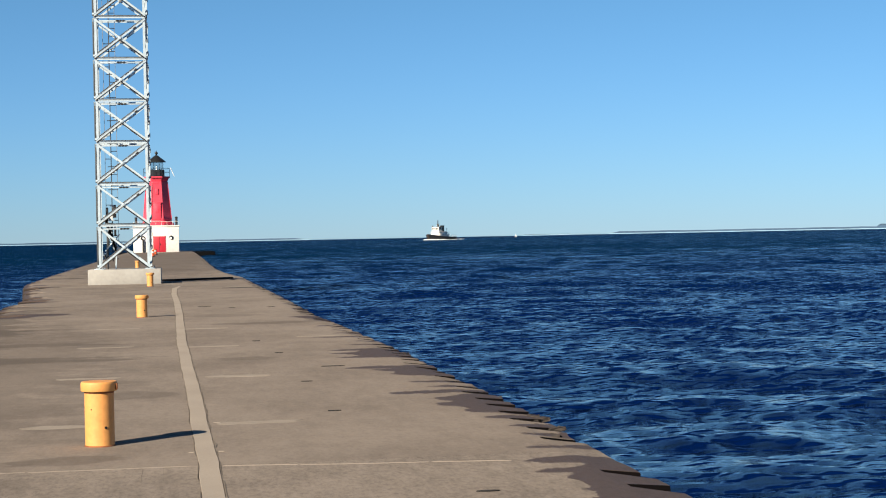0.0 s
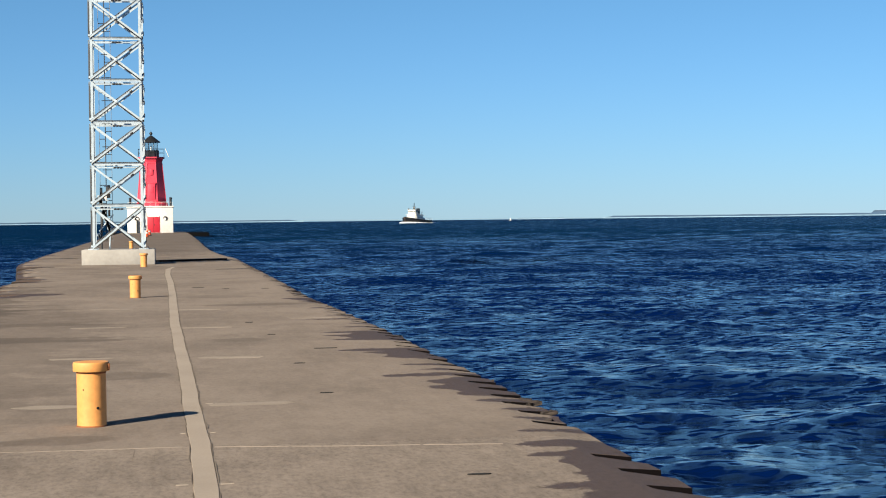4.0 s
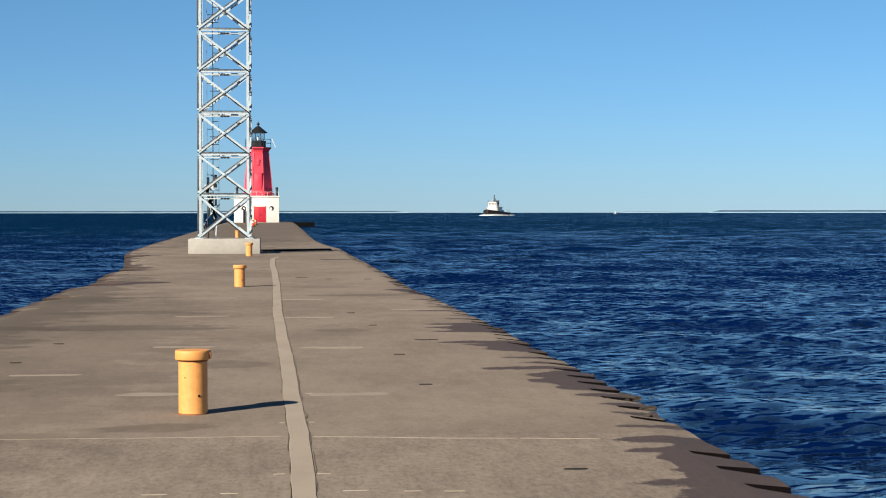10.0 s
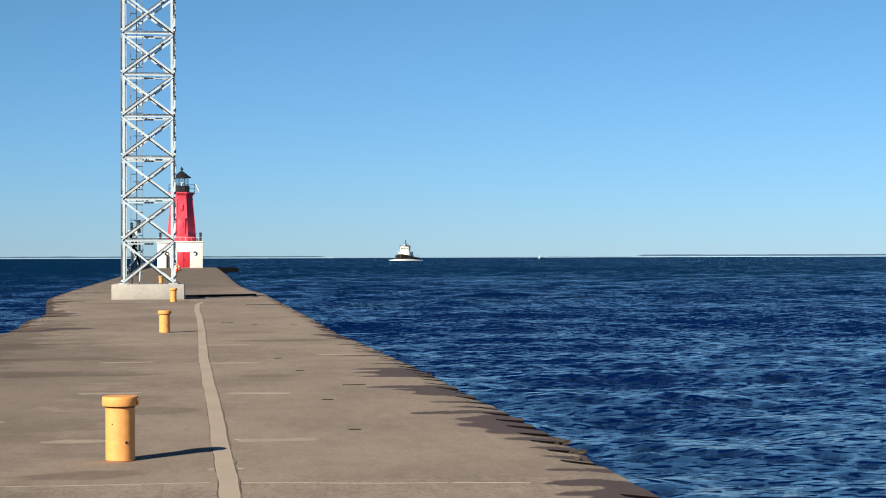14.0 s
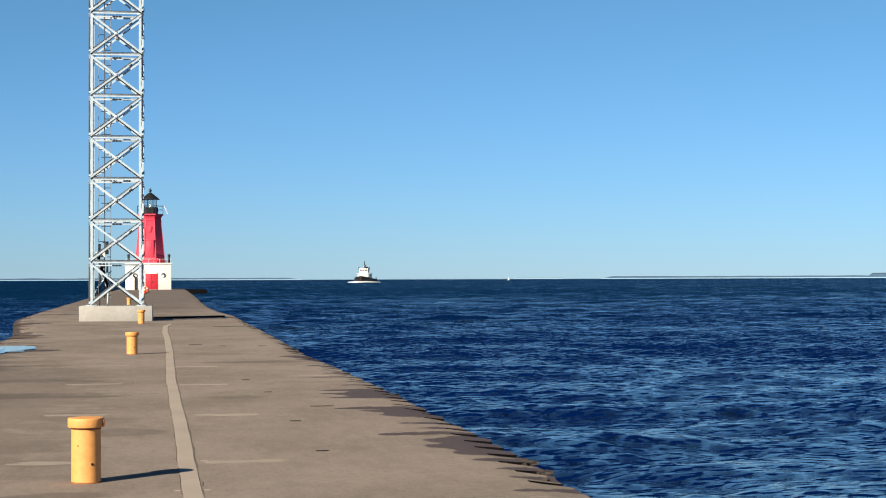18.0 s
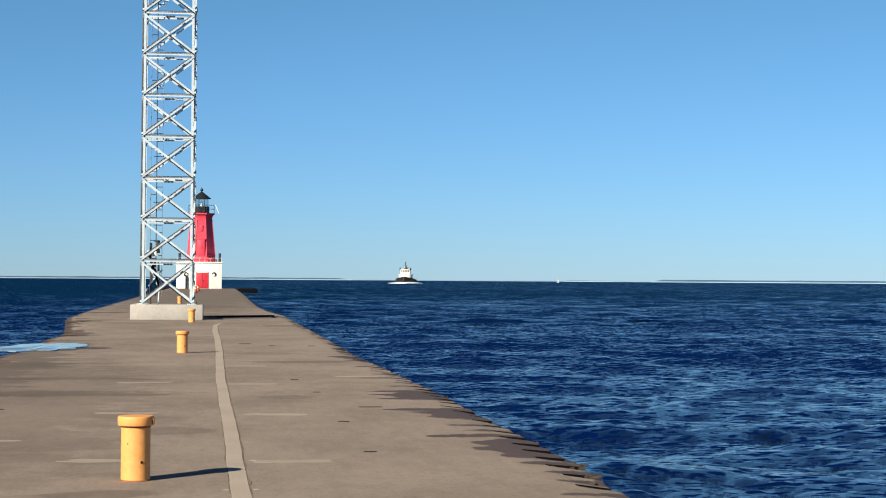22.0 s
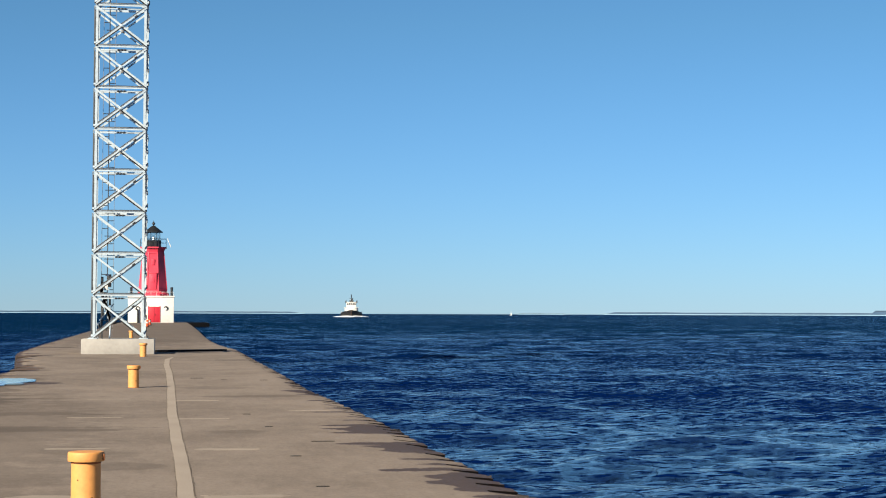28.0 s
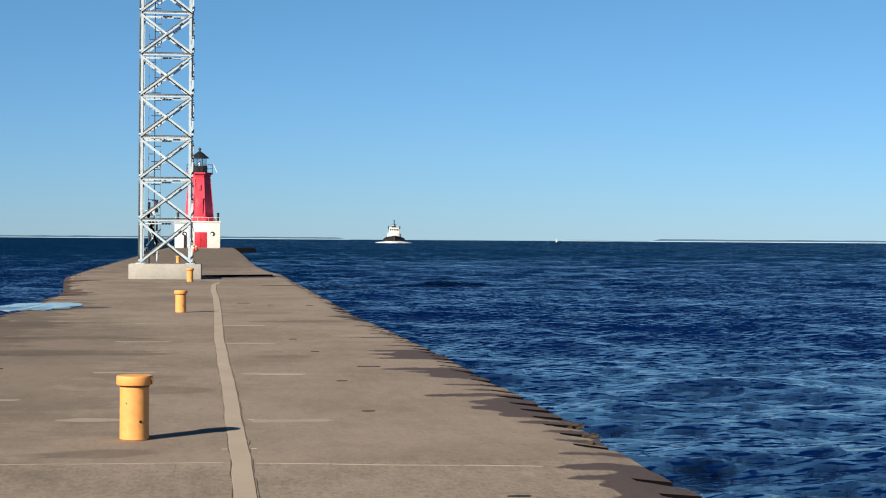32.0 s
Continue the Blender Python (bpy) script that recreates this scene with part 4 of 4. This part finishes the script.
    part("vent_ball", lathe([(0.06, 13.68), (0.1, 13.83), (0.21, 13.94), (0.23, 14.04), (0.17, 14.16), (0.05, 14.24), (0.03, 14.43)], 16), M_BLACK, roof)
    part("whip_antenna", rod((1.95, -0.6, 11.9), (2.45, -0.6, 10.7), 0.045), M_WHITE, gallery, "white slanting antenna arm")
    return lh


build_lighthouse()


def build_barrel(x, y, lean):
    b = thing("traffic_barrel", pose(x, y, deck_level(y), 0, lean, 0), "orange and white banded traffic barrel standing on the pier", "barrel", "barrels before the lighthouse door")
    part("base", lathe([(0.42, 0), (0.42, 0.10), (0.32, 0.12)], 20), M_BLACK, b, "black rubber base")
    for k in range(4):
        r = 0.30 - 0.02 * k
        part("band", lathe([(r, 0.12 + 0.22 * k), (r - 0.01, 0.34 + 0.22 * k)], 20), M_SHIPWHITE if k == 2 else M_ORANGE, b, "white band" if k == 2 else "orange band")
    b.scale = (0.72, 0.72, 0.72)


for spot in ((-2.53, 176.3, 4), (-2.48, 195.7, -3)):
    build_barrel(*spot)


# ---- far shores, sail and beacon ----
def build_shore(name, b0, b1, dist, height, label, seed):
    """A low wooded shore between two bearings, with an uneven crest and a pale painted mirage strip."""
    shore = thing(name, Matrix(), label, "shore", kind="structure")
    n = int((b1 - b0) * 24) + 2
    rows, mirage_rows = [], []
    for k in range(n):
        b = radians(b0 + (b1 - b0) * k / (n - 1))
        end = min(1.0, (k / (n - 1)) * 70, (1 - k / (n - 1)) * 70)
        z = height * (0.85 + 0.14 * noise.noise(Vector((k * 0.06, seed, 0))) + 0.05 * noise.noise(Vector((k * 0.8, seed, 2)))) * max(0.12, end)
        d = Vector((math.sin(b), math.cos(b), 0))
        p, q = d * dist, d * (dist + 40)
        rows.append([(p.x, p.y, WATER_Z - 1), (p.x, p.y, WATER_Z + z * 0.8), (p.x * 1.004, p.y * 1.004, WATER_Z + z), (q.x, q.y, WATER_Z - 1)])
        s = d * (dist - 6)
        mirage_rows.append([(s.x, s.y, WATER_Z - 1), (s.x, s.y, WATER_Z + 1.7), (p.x * 1.001, p.y * 1.001, WATER_Z + 1.9)])
    for nm, r, m in (("woods", rows, M_LAND), ("mirage_strip", mirage_rows, M_MIRAGE)):
        me = quick_mesh(nm, np.array(r).reshape(-1, 3), grid_faces(len(r), len(r[0])), m)
        ob = new(nm, me)
        ob.parent = shore


build_shore("far_shore", -30, 4.42, 4870, 7.0, "low hazy blue wooded shore across the lake", 1.5)
build_shore("far_shore", 14.5, 40, 4870, 8.0, "low hazy blue wooded shore across the lake", 5.5)
build_shore("far_island", 23.2, 36, 4700, 17.0, "higher hazy blue wooded point across the lake", 8.5)
build_shore("far_island", 11.6, 13.2, 4890, 3.5, "low hazy blue wooded point across the lake", 3.5)


def build_sailboat():
    d = 1900
    b = radians(11.374)
    s = thing("sailboat", pose(d * math.sin(b), d * math.cos(b), WATER_Z, 0, 0, -18), "small far white sailboat under sail", "sailboat")
    bm = bmesh.new()
    v = [bm.verts.new(p) for p in ((-0.1, 0, 0.9), (2.3, 0.2, 0.9), (-0.05, 0, 7.2), (-0.1, 0.06, 0.9), (2.3, 0.26, 0.9), (-0.05, 0.06, 7.2))]
    for f in ((0, 1, 2), (5, 4, 3), (0, 3, 4, 1), (1, 4, 5, 2), (2, 5, 3, 0)):
        bm.faces.new([v[i] for i in f])
    part("mainsail", bm, M_SHIPWHITE, s)
    part("mast", rod((-0.15, 0, 0), (-0.15, 0, 7.6), 0.06), M_GALV, s)
    bm = bmesh.new()
    lathe([(0.3, -0.3), (0.75, 0.1), (0.95, 0.7)], 20, bm, Matrix.Diagonal((3.2, 1, 1, 1)))
    part("hull", bm, M_SHIPWHITE, s)
    s.scale = (0.54, 0.54, 0.54)


build_sailboat()


def build_beacon():
    d, b = 449, radians(24.72)
    s = thing("harbour_beacon", pose(d * math.sin(b), d * math.cos(b), WATER_Z, 0, 0, -22), "white post beacon with a faded red board standing in the lake", "beacon")
    part("footing", lathe([(0.85, -1), (0.85, 0.6), (0.65, 1.0), (0.34, 2.2)], 20), M_SHIPWHITE, s)
    part("post", rod((0, 0, 1.8), (0, 0, 8.7), 0.27, 16), M_SHIPWHITE, s)
    part("platform", box(3.0, 1.8, 0.2, Matrix.Translation((1.3, 0, 8.1)), 0.02), M_SHIPWHITE, s)
    part("red_board", box(2.0, 0.08, 1.6, Matrix.Translation((-1.15, -0.3, 8.2)), 0.02), M_SIGN, s, "faded red day board")
    hut = part("lamp_house", box(1.6, 1.1, 1.8, Matrix.Translation((1.5, 0, 8.3)), 0.04), M_SHIPWHITE, s)
    part("hut_window", box(0.9, 0.06, 0.9, Matrix.Translation((1.5, -0.55, 8.9)), 0.02), M_WINDOW, hut)
    part("antenna", rod((0.05, 0, 8.6), (0.05, 0, 10.4), 0.06), M_GALV, s)


build_beacon()


# ---- the tug ----
def build_tug():
    """Bow along +x, waterline at z = 0."""
    tug = thing("tugboat", Matrix(), "stout tugboat with a black hull and white deckhouse under way", "boat")
    stations = [(-12.5, 3.6, 1.7), (-11, 4.6, 1.7), (-6, 5.3, 1.7), (0, 5.5, 1.9), (5, 5.1, 2.3), (8.5, 4.2, 2.7), (11, 2.6, 3.1), (12.9, 0.15, 3.5)]
    rows = []
    for x, w, top in stations:
        k = 0.78 if x < 6 else 0.45
        rows.append([(x, -w, top), (x - 0.2, -w * 0.95, top * 0.4), (x * 0.97, -w * k, -1.2), (x * 0.97, w * k, -1.2), (x - 0.2, w * 0.95, top * 0.4), (x, w, top)])
    me = quick_mesh("hull", np.array(rows).reshape(-1, 3), grid_faces(len(rows), 6)[:, ::-1], M_HULL, True)
    hull = new("hull", me)
    hull.parent = tug
    deck = [[(x + 0.05, -w * 0.97, top - 0.7), (x + 0.05, w * 0.97, top - 0.7)] for x, w, top in stations]
    dk = new("deck", quick_mesh("deck", np.array(deck).reshape(-1, 3), grid_faces(len(deck), 2), M_GALV_DARK))
    dk.parent = tug
    part("transom", box(0.2, 6.2, 2.6, Matrix.Translation((-12.5, 0, -0.9)), 0.05), M_HULL, hull)
    part("stem_bar", rod((13.0, 0, 3.6), (12.3, 0, -0.6), 0.14, 10), M_BUFF, hull, "buff stem bar")
    part("bow_fender", rod((12.3, -1.0, 3.2), (12.3, 1.0, 3.2), 0.35, 10), M_HULL, hull)
    for s in (-1, 1):
        for k in range(6):
            part("tyre_fender", lathe([(0.35, -0.12), (0.45, 0), (0.35, 0.12)], 14, m=Matrix.Translation((-9 + k * 2.6, s * 5.45, 0.9)) @ Matrix.Rotation(radians(90), 4, "X")), M_CABLE, hull)
    house = part("main_house", box(6.0, 6.8, 3.5, Matrix.Translation((1.6, 0, 1.2)), 0.2), M_SHIPWHITE, tug, "white main deckhouse")
    part("house_front", lathe([(3.4, 1.2), (3.4, 4.7)], 24, m=Matrix.Translation((4.4, 0, 0)) @ Matrix.Diagonal((0.55, 1, 1, 1))), M_SHIPWHITE, house)
    part("boat_deck", box(8.0, 7.2, 0.18, Matrix.Translation((2.0, 0, 4.7)), 0.05), M_SHIPWHITE, house)
    for y in (-2.6, -1.3, 1.3, 2.6):
        part("house_window", box(0.1, 0.5, 0.5, Matrix.Translation((6.24 - abs(y) * 0.3, y, 3.0)), 0.03), M_WINDOW, house)
    for s in (-1, 1):
        for k in range(3):
            part("house_window", box(0.6, 0.1, 0.5, Matrix.Translation((-0.4 + k * 1.8, s * 3.4, 2.9)), 0.03), M_WINDOW, house)
    aft = part("aft_house", box(5.2, 4.6, 2.0, Matrix.Translation((-4.2, 0, 1.1)), 0.15), M_SHIPWHITE, tug, "low white aft house")
    for k in range(4):
        part("deck_locker", box(0.9, 0.8, 0.9 + 0.3 * (k % 2), Matrix.Translation((-2.6 - k * 1.3, 1.1 * (-1) ** k, 3.1)), 0.05), M_BLACK if k % 2 else M_SHIPWHITE, aft)
    bridge = part("wheelhouse", box(3.8, 4.9, 2.6, Matrix.Translation((3.2, 0, 4.8)), 0.25), M_SHIPWHITE, tug, "white wheelhouse")
    for k in range(5):
        part("bridge_window", box(0.1, 0.62, 0.9, Matrix.Translation((5.1, -1.8 + k * 0.9, 6.1)), 0.03), M_WINDOW, bridge)
    for s in (-1, 1):
        for k in range(3):
            part("bridge_window", box(0.8, 0.1, 0.72, Matrix.Translation((1.9 + k * 1.2, s * 2.45, 6.1)), 0.03), M_WINDOW, bridge)
    part("bridge_roof", box(4.2, 5.2, 0.22, Matrix.Translation((3.2, 0, 7.4)), 0.1), M_SHIPWHITE, bridge)
    for s in (-1, 1):
        part("wing_light", box(0.6, 0.55, 1.5, Matrix.Translation((3.6, s * 2.75, 6.9)), 0.08), M_BLACK, bridge, "black side-light screen")
    mast = part("mast", rod((2.2, 0, 7.5), (2.0, 0, 11.4), 0.24, 10), M_BLACK, tug, "dark mast")
    part("mast_base", box(0.9, 1.0, 1.7, Matrix.Translation((2.2, 0.2, 7.6)), 0.1), M_BLACK, mast)
    part("crosstree", rod((2.1, -1.1, 9.3), (2.1, 1.1, 9.3), 0.08), M_BLACK, mast)
    part("radar", box(0.25, 1.6, 0.2, Matrix.Translation((2.5, 0, 8.6)), 0.04), M_SHIPWHITE, mast)
    stack = part("funnel", lathe([(1.05, 4.4), (1.0, 8.0), (1.1, 8.05), (1.1, 8.4), (0.8, 8.45)], 20, m=Matrix.Translation((-2.6, 0, 0)) @ Matrix.Diagonal((1.25, 1, 1, 1))), M_BLACK, tug, "black funnel")
    part("funnel_band", lathe([(0.96, 6.2), (0.96, 6.9)], 20, m=Matrix.Translation((-2.6, 0, 0)) @ Matrix.Diagonal((1.25, 1, 1, 1))), M_SHIPWHITE, stack)
    part("aft_mast", rod((-6.3, 0, 1.2), (-6.9, 0, 6.6), 0.12), M_SHIPWHITE, tug)
    part("boom", rod((-6.4, 0, 2.2), (-11, 0, 4.6), 0.1), M_SHIPWHITE, tug)
    part("ensign", box(0.9, 0.05, 0.6, Matrix.Translation((-7.3, 0, 6.0))), M_SIGN, tug, "small flag")
    part("work_boat", lathe([(0.3, 0), (0.75, 0.3), (0.8, 0.6)], 16, m=Matrix.Translation((-4.6, 1.4, 3.9)) @ Matrix.Diagonal((2.2, 1, 1, 1))), M_SHIPWHITE, tug)
    part("towing_winch", lathe([(0.8, -1), (0.8, 1)], 16, m=Matrix.Translation((-8, 0, 2.0)) @ Matrix.Rotation(radians(90), 4, "X")), M_GALV_DARK, tug)
    for s in (-1, 1):
        r = part("bulwark_rail", rod((-11.5, s * 4.3, 2.5), (-2, s * 5.3, 2.7), 0.07), M_SHIPWHITE, tug)
        for k in range(6):
            part("stanchion", rod((-11.5 + k * 1.9, s * (4.3 + 0.2 * k), 1.5), (-11.5 + k * 1.9, s * (4.3 + 0.2 * k), 2.55 + 0.03 * k), 0.05, 6), M_SHIPWHITE, r)
    # bow wave and wake, rigid crests that ride with the hull
    rng = random.Random(3)
    for s in (-1, 1):
        foam = bmesh.new()
        for k in range(60):
            u = k / 59
            x = 13.6 - 11.5 * u
            y = s * (0.5 + 6.8 * u ** 0.6) + rng.uniform(-0.3, 0.3) * (1 + 2 * u)
            h = (0.75 - 0.5 * u) * rng.uniform(0.7, 1.1)
            bmesh.ops.create_icosphere(foam, subdivisions=1, radius=1, matrix=Matrix.Translation((x, y, 0.1)) @ Matrix.Diagonal((1.2, 0.9 + 0.5 * u, h, 1)))
        part("bow_wave", foam, M_FOAM, tug, "white foaming bow wave")
        for k in range(7):
            patch = bmesh.new()
            bmesh.ops.create_icosphere(patch, subdivisions=1, radius=1, matrix=Matrix.Translation((rng.uniform(-10, 0), s * rng.uniform(5, 8), 0.02)) @ Matrix.Diagonal((1.0, 0.8, rng.uniform(0.15, 0.3), 1)))
            part("foam_patch", patch, M_FOAM, tug)
    wake = bmesh.new()
    for k in range(36):
        u = rng.random()
        bmesh.ops.create_icosphere(wake, subdivisions=1, radius=1, matrix=Matrix.Translation((-12.5 - 9 * u, rng.uniform(-3.0, 3.0), 0.0)) @ Matrix.Diagonal((1.2, 1.0, rng.uniform(0.2, 0.55) * (1 - 0.6 * u), 1)))
    part("wake", wake, M_FOAM, tug, "white wake behind the stern")
    return tug


tug = build_tug()


# ---- water washing over the left edge ----
def build_wash():
    bm = bmesh.new()
    n = 96
    ring = []
    for k in range(n):
        a = 2 * math.pi * k / n
        r = 1 + 0.4 * noise.noise(Vector((math.cos(a) * 2.6, math.sin(a) * 2.6, 4))) + 0.08 * noise.noise(Vector((math.cos(a) * 5, math.sin(a) * 5, 9)))
        ring.append(bm.verts.new((0.85 * r * math.cos(a) + 0.25 * math.sin(a), 2.2 * r * math.sin(a), 0.0)))
    low = [bm.verts.new((v.co.x * 1.02, v.co.y * 1.02, -0.014)) for v in ring]
    for k in range(n):
        bm.faces.new((ring[k], low[k], low[(k + 1) % n], ring[(k + 1) % n]))
    bm.faces.new(ring)
    bmesh.ops.recalc_face_normals(bm, faces=bm.faces)
    ob = part("wave_wash", bm, M_WASH)
    return tagged(ob, "thin sheet of lake water washed over the pier deck", "water")


wash = build_wash()


# ---- movement ----
def motions():
    walk(lake, [(0.0, pose(5, 12, WATER_Z)), (16.0, pose(0, 0, WATER_Z)), (32.0, pose(-5, -12, WATER_Z))])
    tug.scale = (1.12, 1.12, 1.12)
    track = [(0, 8.79, 1110), (3, 8.32, 1096), (6, 7.86, 1082), (9, 7.46, 1068), (13, 6.97, 1048), (16, 6.68, 1032), (19, 6.43, 1016), (23, 6.16, 994), (26, 6.03, 977), (29, 5.93, 960), (32, 5.86, 943)]
    turn = [33, 30, 27, 23, 16, 12, 9, 4, 2, 0, -1]
    rows = []
    for (t, b, d), a in zip(track, turn):
        b0 = radians(b + 0.035)
        rows.append((t, pose(d * math.sin(b0), d * math.cos(b0), WATER_Z + 0.05 * math.sin(t), 0.8 * math.sin(t * 0.9), 0.6 * math.cos(t * 0.7), -90 - b - a)))
    walk(tug, rows)
    walk(wash, [(0.0, pose(-7.2, 39.6, -1.2)), (13.6, pose(-7.2, 39.6, -1.2)), (14.3, pose(-6.0, 39.7, -0.2)), (14.8, pose(-4.4, 39.7, 0.022)), (15.4, pose(-4.1, 39.5, 0.022)),
                (19.0, pose(-3.95, 39.4, 0.022)), (26.0, pose(-4.0, 39.4, 0.022)), (32.0, pose(-4.05, 39.4, 0.022))])


motions()
